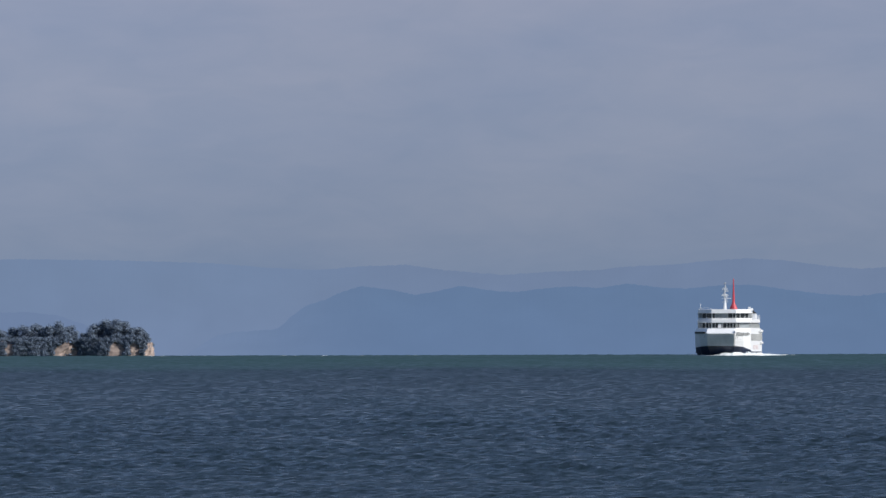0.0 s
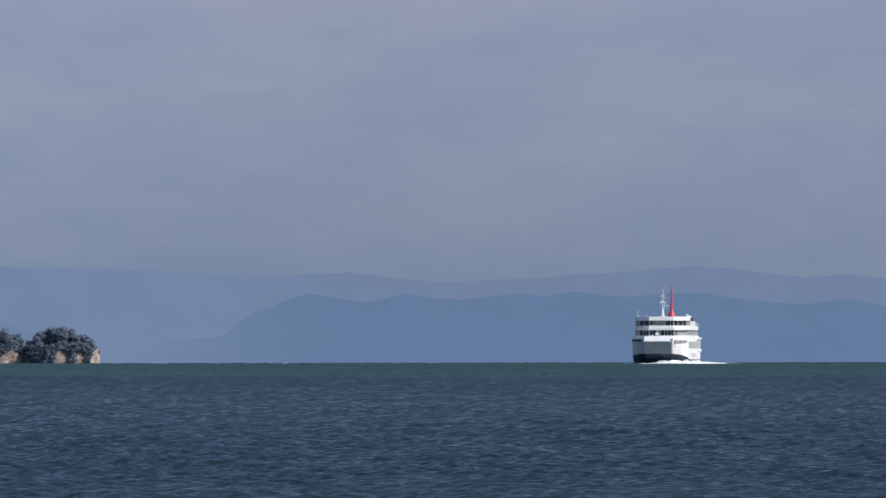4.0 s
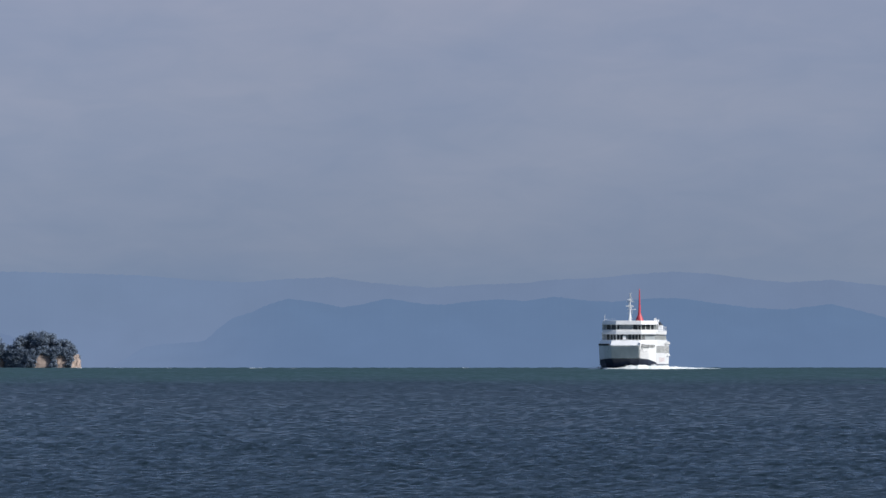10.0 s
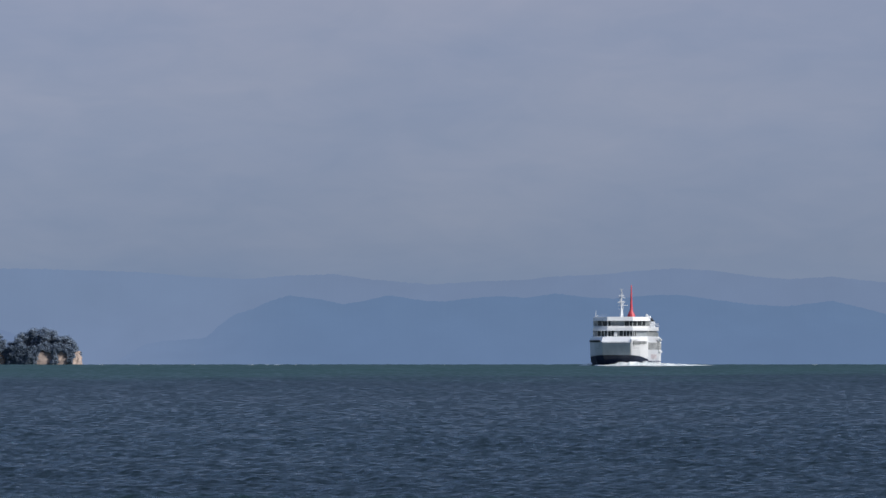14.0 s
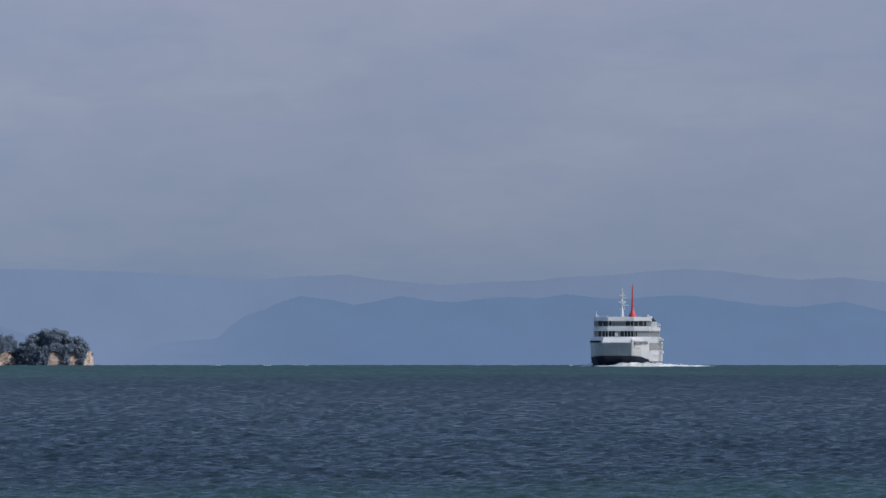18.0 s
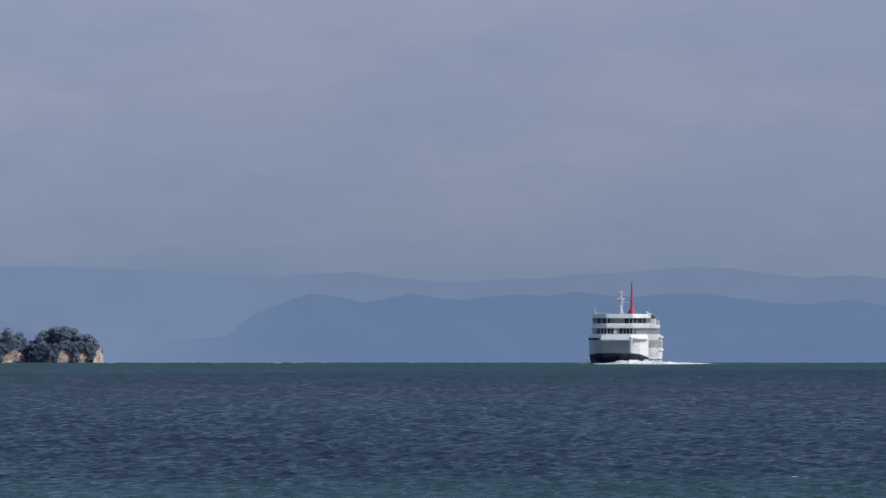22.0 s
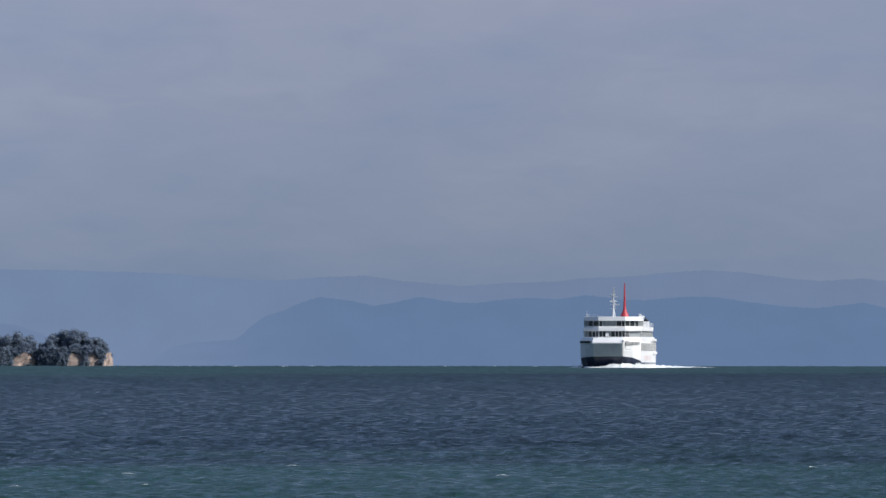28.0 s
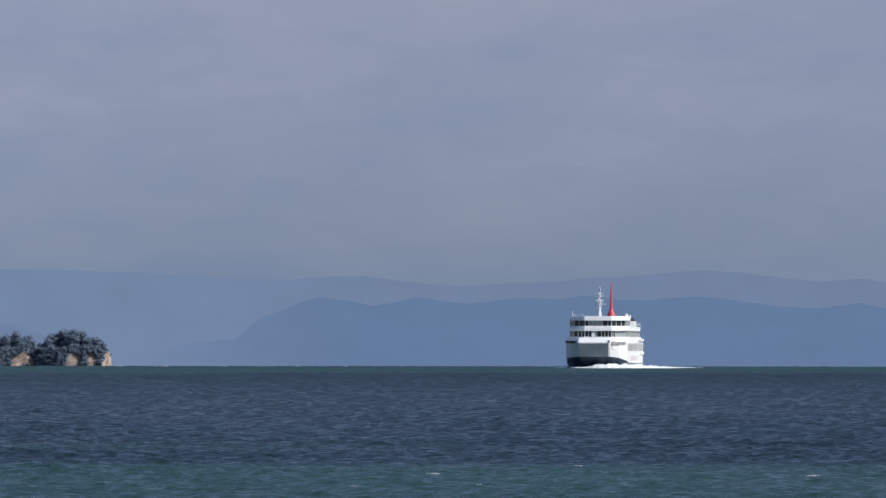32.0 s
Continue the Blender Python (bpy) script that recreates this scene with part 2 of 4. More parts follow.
ORANGE = mat("orange_plastic", (0.55, 0.14, 0.03), 0.5, vary=0.1, scale=2)
NAME = mat("grey_lettering", (0.66, 0.67, 0.69), 0.5, vary=0.1, scale=2)
PINK = mat("faded_red_lettering", (0.76, 0.65, 0.65), 0.5, vary=0.1, scale=2)
ROCK = mat("tan_cliff_rock", (0.335, 0.262, 0.225), 0.9, vary=0.2, scale=0.6, bump=0.9, bump_scale=1.2, color2=(0.175, 0.142, 0.132))
BARK = mat("bark", (0.10, 0.075, 0.055), 0.9, vary=0.2, scale=2, bump=0.5)
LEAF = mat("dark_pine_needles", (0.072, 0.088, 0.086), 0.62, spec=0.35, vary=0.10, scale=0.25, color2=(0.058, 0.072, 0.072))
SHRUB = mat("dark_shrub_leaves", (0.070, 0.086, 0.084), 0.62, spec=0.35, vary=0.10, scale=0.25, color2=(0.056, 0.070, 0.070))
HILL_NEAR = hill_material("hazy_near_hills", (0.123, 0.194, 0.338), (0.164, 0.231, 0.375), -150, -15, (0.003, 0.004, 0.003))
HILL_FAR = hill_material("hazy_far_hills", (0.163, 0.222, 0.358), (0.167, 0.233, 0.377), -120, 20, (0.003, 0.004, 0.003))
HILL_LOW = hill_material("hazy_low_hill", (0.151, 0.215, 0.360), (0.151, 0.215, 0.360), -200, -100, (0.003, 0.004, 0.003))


def thin(m, share):
    """Lets part of the light through the leaves of material m."""
    nt = m.node_tree
    b, out = nt.nodes["Principled BSDF"], nt.nodes["Material Output"]
    tr, mx = nt.nodes.new("ShaderNodeBsdfTranslucent"), nt.nodes.new("ShaderNodeMixShader")
    nt.links.new(b.inputs["Base Color"].links[0].from_socket, tr.inputs[0])
    mx.inputs[0].default_value = share
    nt.links.new(b.outputs[0], mx.inputs[1]), nt.links.new(tr.outputs[0], mx.inputs[2])
    nt.links.new(mx.outputs[0], out.inputs[0])


thin(LEAF, 0.3), thin(SHRUB, 0.3)
for hazed in (LEAF, SHRUB):     # pale blue sheen on the leaves, painted in for the haze before them
    skin = hazed.node_tree.nodes["Principled BSDF"]
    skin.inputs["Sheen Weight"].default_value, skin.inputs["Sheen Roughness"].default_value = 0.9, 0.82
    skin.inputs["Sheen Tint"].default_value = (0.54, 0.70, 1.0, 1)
CLOUD = mat("cloud_white", (0.85, 0.86, 0.88), 1.0, vary=0.04, scale=0.01, spec=0.0)


# ---- mesh helpers ----
def mesh_of(bm, name):
    me = bpy.data.meshes.new(name)
    bmesh.ops.recalc_face_normals(bm, faces=bm.faces)
    bm.to_mesh(me)
    bm.free()
    return me


def part(name, bm, material, parent=None, label=""):
    me = mesh_of(bm, name)
    me.materials.append(material)
    ob = new(name, me)
    ob.parent = parent
    return tagged(ob, label)


def thing(name, label, category, group="", at=(0, 0, 0), kind=""):
    ob = new(name)
    ob.location = at
    return tagged(ob, label, category, group, kind)


def box(x0, x1, y0, y1, z0, z1, bm=None):
    bm = bm or bmesh.new()
    v = [bm.verts.new(p) for p in ((x0, y0, z0), (x1, y0, z0), (x1, y1, z0), (x0, y1, z0), (x0, y0, z1), (x1, y0, z1), (x1, y1, z1), (x0, y1, z1))]
    for f in ((0, 3, 2, 1), (4, 5, 6, 7), (0, 1, 5, 4), (1, 2, 6, 5), (2, 3, 7, 6), (3, 0, 4, 7)):
        bm.faces.new([v[i] for i in f])
    return bm


def soft(bm, width, segments=2):
    bmesh.ops.bevel(bm, geom=bm.edges[:], offset=width, segments=segments, affect="EDGES", profile=0.6)
    return bm


def rod(a, b, r0, r1=None, n=10, bm=None):
    """A round bar from a to b."""
    bm = bm or bmesh.new()
    a, b = Vector(a), Vector(b)
    turn = (b - a).to_track_quat("Z", "Y").to_matrix().to_4x4()
    got = bmesh.ops.create_cone(bm, cap_ends=True, segments=n, radius1=r0, radius2=r0 if r1 is None else r1, depth=(b - a).length)
    bmesh.ops.transform(bm, matrix=Matrix.Translation((a + b) / 2) @ turn, verts=got["verts"])
    return bm


def turned(profile, n=20, bm=None):
    """A body of revolution about z from (radius, height) pairs."""
    bm = bm or bmesh.new()
    rings = [[bm.verts.new((r * math.cos(2 * math.pi * i / n), r * math.sin(2 * math.pi * i / n), z)) for i in range(n)] for r, z in profile]
    for a, b in zip(rings, rings[1:]):
        for i in range(n):
            bm.faces.new((a[i], a[(i + 1) % n], b[(i + 1) % n], b[i]))
    bm.faces.new(rings[0][::-1]), bm.faces.new(rings[-1])
    return bm


def prism(levels, bm=None, caps=True):
    """A loft through outlines [(x, y, z), ...] of equal length, from the bottom up."""
    bm = bm or bmesh.new()
    rings = [[bm.verts.new(p) for p in lv] for lv in levels]
    n = len(rings[0])
    for a, b in zip(rings, rings[1:]):
        for i in range(n):
            bm.faces.new((a[i], a[(i + 1) % n], b[(i + 1) % n], b[i]))
    if caps:
        bm.faces.new(rings[0][::-1]), bm.faces.new(rings[-1])
    return bm


def drop_at(r):
    """How far the sea lies below the level through the origin, r metres out."""
    return -r * r / EARTH


# ---- sea: one curved sheet out to the horizon, carrying the wind waves, which run to the right before the shore ----
DRIFT = 1.4                    # metres a second at which the wind waves run


def wave_height(x, y, dx, dy):
    """Wind waves as a sum of sines; those too short for the mesh spacing dx, dy are left out."""
    rng = np.random.RandomState(7)
    z = np.zeros_like(x)
    for k in range(44):
        wl = 0.24 * 1.045 ** k
        th = rng.normal(1.12, 0.45) * (1 if k % 5 else -0.6)
        ph = rng.uniform(0, 6.283)
        amp = 0.0046 * wl * (1.0 if wl < 0.5 else (0.5 / wl) ** 0.9)
        kx, ky = 2 * np.pi / wl * np.sin(th), 2 * np.pi / wl * np.cos(th)
        keep = np.clip((2 * np.pi / np.maximum(abs(kx) * dx, abs(ky) * dy) - 2.2) / 1.5, 0, 1)
        z += amp * keep * np.sin(kx * x + ky * y + ph)
    # wavelets that come in towards the shore, with short crests
    for k in range(26):
        wl = 0.55 * 1.04 ** k
        th = rng.normal(0.25, 0.55)
        ph = rng.uniform(0, 6.283)
        kx, ky = 2 * np.pi / wl * np.sin(th), 2 * np.pi / wl * np.cos(th)
        keep = np.clip((2 * np.pi / np.maximum(abs(kx) * dx, abs(ky) * dy) - 2.2) / 1.5, 0, 1)
        z += 0.0032 * wl * keep * np.sin(kx * x + ky * y + ph)
    # longer waves that still show far out
    for k in range(10):
        wl = 3.0 * 1.28 ** k
        th = rng.normal(0.6, 0.6)
        ph = rng.uniform(0, 6.283)
        kx, ky = 2 * np.pi / wl * np.sin(th), 2 * np.pi / wl * np.cos(th)
        keep = np.clip((2 * np.pi / np.maximum(abs(kx) * dx, abs(ky) * dy) - 2.2) / 1.5, 0, 1)
        z += 0.0022 * (wl / 3) ** 0.9 * keep * np.sin(kx * x + ky * y + ph)
    # uneven crests out towards the horizon
    swell = np.sin(x * 0.52 + 2.1 * np.sin(y * 0.021) + y * 0.011) * np.sin(x * 0.083 + y * 0.017) + 0.6 * np.sin(x * 1.13 + y * 0.029 + 2.0 * np.sin(x * 0.031)) * np.sin(x * 0.19 - y * 0.013)
    z += 0.085 * np.clip((y - 1900) / 900, 0, 1) * swell
    # gusts: calmer and rougher patches
    gust = 1 + 0.12 * np.sin(x * 0.31 + y * 0.023 + 1) + 0.08 * np.sin(y * 0.031 - x * 0.15) + 0.08 * np.sin(y * 0.077 + x * 0.27 + 2)
    # sharpen the crests
    return (z + 7 * z * np.abs(z)) * gust


def quads_of(nr, na, closed, first):
    i, j = np.meshgrid(np.arange(nr - 1), np.arange(na if closed else na - 1), indexing="ij")
    k = (j + 1) % na
    return np.stack([i * na + j, (i + 1) * na + j, (i + 1) * na + k, i * na + k], -1).reshape(-1, 4) + first


def sea_sheet():
    # open water all round, a little lower than the ruffled reach before the shore
    r = np.concatenate([[0.02, 6.0, 20.0, 60.0], np.arange(120, 5000, 162.0)])
    R, A = np.meshgrid(r, np.radians(np.linspace(-180, 180, 181)[:-1]), indexing="ij")
    co = [np.stack([R * np.sin(A), R * np.cos(A), drop_at(R) - 0.3 * np.clip((R - 40) / 60, 0, 1)], -1).reshape(-1, 3)]
    quads = [quads_of(*R.shape, True, 0)]
    # the ruffled reach, in three zones that overlap; it is wide enough to run past with the wind
    for y0, y1, step, power, n in ((128.0, 232.0, 0.20, 0.0, 880), (228.0, 1005.0, 0.22, 2.0, 620), (990.0, 4970.0, 5.0, 1.2, 330)):
        y = [y0]
        while y[-1] < y1:
            y.append(y[-1] + step * (y[-1] / y0) ** power)
        y = np.array(y)
        Y, S = np.meshgrid(y, np.linspace(0, 1, n), indexing="ij")
        left, right = 0.060 * Y + 33 * DRIFT, 0.060 * Y + 2
        X = -left + (left + right) * S
        dx, dy = (left + right) / n, np.gradient(y)[:, None] * np.ones_like(X)
        Z = wave_height(X, Y, dx, dy) + drop_at(np.hypot(X, Y))
        quads.append(quads_of(*X.shape, False, sum(len(c) for c in co)))
        co.append(np.stack([X, Y, Z], -1).reshape(-1, 3))
    co, quads = np.concatenate(co), np.concatenate(quads)[:, ::-1]
    me = bpy.data.meshes.new("sea")
    me.vertices.add(len(co)), me.loops.add(quads.size), me.polygons.add(len(quads))
    me.vertices.foreach_set("co", co.astype(np.float32).ravel())
    me.loops.foreach_set("vertex_index", quads.astype(np.int32).ravel())
    me.polygons.foreach_set("loop_start", np.arange(0, quads.size, 4, dtype=np.int32))
    me.polygons.foreach_set("use_smooth", np.ones(len(quads), dtype=bool))
    me.update(calc_edges=True)
    me.materials.append(SEA)
    return tagged(new("water", me), "dark blue-green sea with small wind waves", "sea", kind="structure")


sea = sea_sheet()


# ---- far hills ----
def ridge(name, label, crest, y, depth, material, seed):
    """A range of hills from a few (x, height) points of its crest, with spurs and gullies."""
    xs = np.arange(crest[0][0], crest[-1][0] + 0.1, 0.6)
    cx, cz = np.array([c[0] for c in crest]), np.array([c[1] for c in crest])
    h = np.interp(xs, cx, cz)
    ker = np.hanning(7)
    ker /= ker.sum()
    h = np.convolve(np.pad(h, 3, mode="edge"), ker, "valid")
    rows = np.linspace(-1, 1, 15)
    verts, nx = [], len(xs)
    for v in rows:
        for x, z in zip(xs, h):
            s = 1 - abs(v) ** 1.2
            n1 = noise.fractal(Vector((x * 0.045 + seed, v * 2.0, seed)), 0.9, 2.1, 5)
            n2 = noise.noise(Vector((x * 0.22, v * 5, seed)))
            top = z * s + z * 0.10 * n1 * (1 - s) * 3 * s + 0.18 * n2 * s + (0.34 * noise.noise(Vector((x * 0.5, 0, seed))) + 0.24 * noise.noise(Vector((x * 1.1, v, seed)))) * s
            verts.append((x, y + v * depth + 3 * n1, max(top, 0) + drop_at(y) - 1.0 * (abs(v) == 1)))
    faces = [(a * nx + b, a * nx + b + 1, (a + 1) * nx + b + 1, (a + 1) * nx + b) for a in range(len(rows) - 1) for b in range(nx - 1)]
    me = bpy.data.meshes.new(name)
    me.from_pydata(verts, [], faces)
    me.polygons.foreach_set("use_smooth", [True] * len(me.polygons))
    me.materials.append(material)
    return tagged(new(name, me), label, "hills", kind="structure")


def lens_x(px, d):
    return (px - 784) * d / LENS_LENGTH


def lens_h(py, px, d):
    """Height above the sea at d metres of what stands at (px, py) in the first pose, in lens units."""
    return (609.3 - 0.0024 * (px - 784) - py) * d / LENS_LENGTH + 2.2 - drop_at(d)


def crest(points, d):
    return [(lens_x(a, d), max(lens_h(b, a, d), 0)) for a, b in points]


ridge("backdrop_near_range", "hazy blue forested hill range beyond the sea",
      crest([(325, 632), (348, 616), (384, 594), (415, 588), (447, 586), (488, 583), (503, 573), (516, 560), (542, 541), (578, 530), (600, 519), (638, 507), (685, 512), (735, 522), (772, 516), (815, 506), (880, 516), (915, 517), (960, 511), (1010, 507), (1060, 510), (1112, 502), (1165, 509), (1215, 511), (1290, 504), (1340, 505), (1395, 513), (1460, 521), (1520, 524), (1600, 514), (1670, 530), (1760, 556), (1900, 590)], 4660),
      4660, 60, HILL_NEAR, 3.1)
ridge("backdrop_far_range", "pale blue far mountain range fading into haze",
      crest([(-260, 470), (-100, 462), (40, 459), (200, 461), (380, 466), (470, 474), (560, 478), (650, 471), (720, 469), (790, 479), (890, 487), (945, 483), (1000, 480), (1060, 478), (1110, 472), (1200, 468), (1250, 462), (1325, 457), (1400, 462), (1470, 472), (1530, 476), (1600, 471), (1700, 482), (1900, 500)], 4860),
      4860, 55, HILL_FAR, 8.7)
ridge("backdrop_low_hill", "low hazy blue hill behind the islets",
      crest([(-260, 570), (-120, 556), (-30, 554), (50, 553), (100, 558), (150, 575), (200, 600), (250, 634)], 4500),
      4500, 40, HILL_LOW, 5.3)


# ---- ferry: bow towards -y, port side towards +x, origin on the waterline under the radar mast ----
STERN = 40.0


def outline(z, bow, flat, shoulder, half, stern, stern_half=None):
    sh = half if stern_half is None else stern_half
    return [(-sh, stern, z), (-half, shoulder + 9, z), (-half, shoulder, z), (-(half + flat) / 2 - 0.25, (bow + shoulder) / 2 - 1.0, z), (-flat, bow, z), (flat, bow, z),
            ((half + flat) / 2 + 0.25, (bow + shoulder) / 2 - 1.0, z), (half, shoulder, z), (half, shoulder + 9, z), (sh, stern, z)]


def with_z(pts, zs):
    return [(p[0], p[1], z) for p, z in zip(pts, zs)]


PAINT_LINE = (1.2, 1.5, 2.3, 2.6, 2.75, 2.75, 2.5, 1.7, 0.8, 0.5)


def window_band(parent, pts, z0, z1, panes, glass_name, depth=0.32, post=POST, tint=()):
    """A run of windows along the outline pts: glass panes set back between posts. panes: for each straight stretch, the shares of its length
    at which a post stands."""
    for s, ((x0, y0), (x1, y1)) in enumerate(zip(pts, pts[1:])):
        a, b = Vector((x0, y0, 0)), Vector((x1, y1, 0))
        way = (b - a).normalized()
        inward = Vector((-way.y, way.x, 0))
        cuts = panes[s]
        for i, (c0, c1) in enumerate(zip(cuts, cuts[1:])):
            p, q = a.lerp(b, c0) + way * 0.09, a.lerp(b, c1) - way * 0.09
            bm = bmesh.new()
            v = [bm.verts.new(w) for w in (p + inward * depth + Vector((0, 0, z0 - 0.05)), q + inward * depth + Vector((0, 0, z0 - 0.05)), q + inward * depth + Vector((0, 0, z1 + 0.05)), p + inward * depth + Vector((0, 0, z1 + 0.05)))]
            w = [bm.verts.new(k.co + inward * 0.05) for k in v]
            bm.faces.new(v), bm.faces.new(w[::-1])
            for e in range(4):
                bm.faces.new((v[e], w[e], w[(e + 1) % 4], v[(e + 1) % 4]))
            part(glass_name, bm, TINT if (s, i) in tint else GLASS, parent)
        for c in cuts:
            p = a.lerp(b, c)
            bm = bmesh.new()
            for du, dv in ((-0.06, 0.12), (0.06, 0.12), (0.06, depth + 0.1), (-0.06, depth + 0.1)):
                k = p + way * du + inward * dv
                bm.verts.new((k.x, k.y, z0)), bm.verts.new((k.x, k.y, z1))
            bm.verts.ensure_lookup_table()
            q = bm.verts
            for e in range(4):
                n = (e + 1) % 4
                bm.faces.new((q[2 * e], q[2 * n], q[2 * n + 1], q[2 * e + 1]))
            part("window_post", bm, post, parent)


def shares(n):
    return [i / n for i in range(n + 1)]


def slab(name, pts, z0, z1, material, parent, label="", lean=0.0, edge=0.05):
    """A storey, band or deck over the outline pts [(x, y), ...]; lean moves its top edge outwards."""
    c = sum(p[1] for p in pts) / len(pts)
    up = [(x * (1 + lean / 7.3), y + (lean if y > c else -lean), z1) for x, y in pts]
    bm = prism([[(x, y, z0) for x, y in pts], up])
    soft(bm, edge, 1)
    return part(name, bm, material, parent, label)


def railing(name, parent, path, z, height=1.0, step=1.6, bars=3):
    """A deck rail along path: posts and bars in one part."""
    bm = bmesh.new()
    for (x0, y0), (x1, y1) in zip(path, path[1:]):
        n = max(1, round(math.hypot(x1 - x0, y1 - y0) / step))
        for i in range(n + 1):
            x, y = x0 + (x1 - x0) * i / n, y0 + (y1 - y0) * i / n
            rod((x, y, z), (x, y, z + height), 0.03, n=5, bm=bm)
        for k in range(bars):
            h = z + height * (k + 1) / bars
            rod((x0, y0, h), (x1, y1, h), 0.025, n=5, bm=bm)
    return part(name, bm, WHITE, parent)


def ferry():
    f = thing("ferry", "white car ferry with navy waterline and red spire, under way", "ferry")
    # hull: navy below the paint line, white above
    low = [with_z(outline(0, -11.0, 1.5, 0, 6.2, STERN - 4, 5.0), [-2.2] * 10), with_z(outline(0, -12.2, 2.6, -4, 6.95, STERN - 1, 6.6), [-0.2] * 10),
           with_z(outline(0, -13.6, 3.2, -6.6, 7.2, STERN, 6.9), [z * 0.52 for z in PAINT_LINE]), with_z(outline(0, -15.2, 3.6, -8.1, 7.28, STERN, 7.1), PAINT_LINE)]
    part("lower_hull", soft(prism(low), 0.06, 1), NAVY, f, "navy blue lower hull")
    strake = [outline(z, -12.0, 3.0, -5.5, 7.2 + g, STERN - 0.3, 6.9 + g) for z, g in ((0.9, 0.0), (1.0, 0.26), (1.2, 0.28), (1.35, 0.0))]
    part("rubbing_strake", soft(prism(strake), 0.03, 1), NAVY, f, "navy rubbing strake along the waterline")
    high = [with_z(outline(0, -15.2, 3.62, -8.1, 7.30, STERN, 7.12), [z + 0.004 for z in PAINT_LINE]), outline(4.0, -15.95, 3.7, -8.6, 7.32, STERN, 7.2), outline(6.1, -17.0, 3.75, -9.0, 7.34, STERN, 7.25)]
    hull = part("hull", soft(prism(high), 0.05, 1), WHITE, f)
    # bow door, hinged above, with its frame
    bm = bmesh.new()
    z0, z1 = 2.75, 5.95
    ya, yb = -15.30, -16.95
    v = [bm.verts.new(p) for p in ((-3.45, ya, z0), (3.45, ya, z0), (3.6, yb, z1), (-3.6, yb, z1), (-3.45, ya - 0.12, z0), (3.45, ya - 0.12, z0), (3.6, yb - 0.12, z1), (-3.6, yb - 0.12, z1))]
    for q in ((0, 1, 2, 3), (7, 6, 5, 4), (0, 4, 5, 1), (1, 5, 6, 2), (2, 6, 7, 3), (3, 7, 4, 0)):
        bm.faces.new([v[i] for i in q])
    door = part("bow_door", soft(bm, 0.05, 1), CREAM, f, "pale grey-white bow door panel")
    for x in (-2.3, 0.0, 2.3):
        part("hinge", soft(box(x - 0.18, x + 0.18, -17.1, -16.95, 5.86, 6.1), 0.03, 1), WHITE, door)
    # bow bulwark, leaning back, with mooring openings at the shoulders
    deck1 = [(-7.3, -8.9), (-5.7, -13.8), (-3.7, -16.9), (3.7, -16.9), (5.7, -13.8), (7.3, -8.9)]
    top1 = [(-7.15, -8.2), (-5.5, -12.9), (-3.55, -15.9), (3.55, -15.9), (5.5, -12.9), (7.15, -8.2)]
    bm = bmesh.new()
    o0 = [bm.verts.new((x, y, 6.12)) for x, y in deck1]
    o1 = [bm.verts.new((x, y, 7.28)) for x, y in top1]
    i0 = [bm.verts.new((x * 0.97, y + 0.3, 6.12)) for x, y in deck1]
    i1 = [bm.verts.new((x * 0.97, y + 0.3, 7.28)) for x, y in top1]
    for k in range(5):
        bm.faces.new((o0[k], o0[k + 1], o1[k + 1], o1[k])), bm.faces.new((i0[k + 1], i0[k], i1[k], i1[k + 1])), bm.faces.new((o1[k], o1[k + 1], i1[k + 1], i1[k])), bm.faces.new((o0[k + 1], o0[k], i0[k], i0[k + 1]))
    for k in (0, 5):
        bm.faces.new((o0[k], o1[k], i1[k], i0[k]))
    part("bow_bulwark", bm, WHITE, f)
    part("fore_deck", soft(prism([[(x * 0.96, y + 0.4, 6.11) for x, y in deck1], [(x * 0.96, y + 0.4, 6.2) for x, y in deck1]]), 0.02, 1), DECK, f)
    for side in (-1, 1):
        # mooring opening in each shoulder: a long block under the bulwark with posts in it, deeper to port; shade
        # painted black to starboard, lit grey to port
        a, b, mid = Vector((side * 3.80, -17.0, 0)), Vector((side * 7.38, -9.0, 0)), Vector((side * 5.86, -14.05, 0))
        z0, z1 = (6.02, 6.5) if side < 0 else (5.62, 6.28)
        bm = bmesh.new()
        line = [a.lerp(mid, 0.22), mid, mid.lerp(b, 0.8 if side > 0 else 0.95)]
        for p, q in zip(line, line[1:]):
            out = Vector(((q - p).y, -(q - p).x, 0)).normalized()
            out = out if out.x * side > 0 else -out
            low, high = [], []
            for w in (p, q):
                for step in (0.10, -0.25):
                    low.append(bm.verts.new(w + out * step + Vector((0, 0, z0)))), high.append(bm.verts.new(w + out * (step + (0.04 if step > 0 else 0)) + Vector((0, 0, z1))))
            bm.faces.new((low[0], low[2], high[2], high[0])), bm.faces.new((low[3], low[1], high[1], high[3])), bm.faces.new((low[0], low[1], low[3], low[2]))
            bm.faces.new((high[0], high[2], high[3], high[1])), bm.faces.new((low[1], low[0], high[0], high[1])), bm.faces.new((low[2], low[3], high[3], high[2]))
        mouth = part("mooring_opening", bm, BLACK if side < 0 else INNER, f, "dark mooring opening" if side < 0 else "grey mooring opening in the bow shoulder")
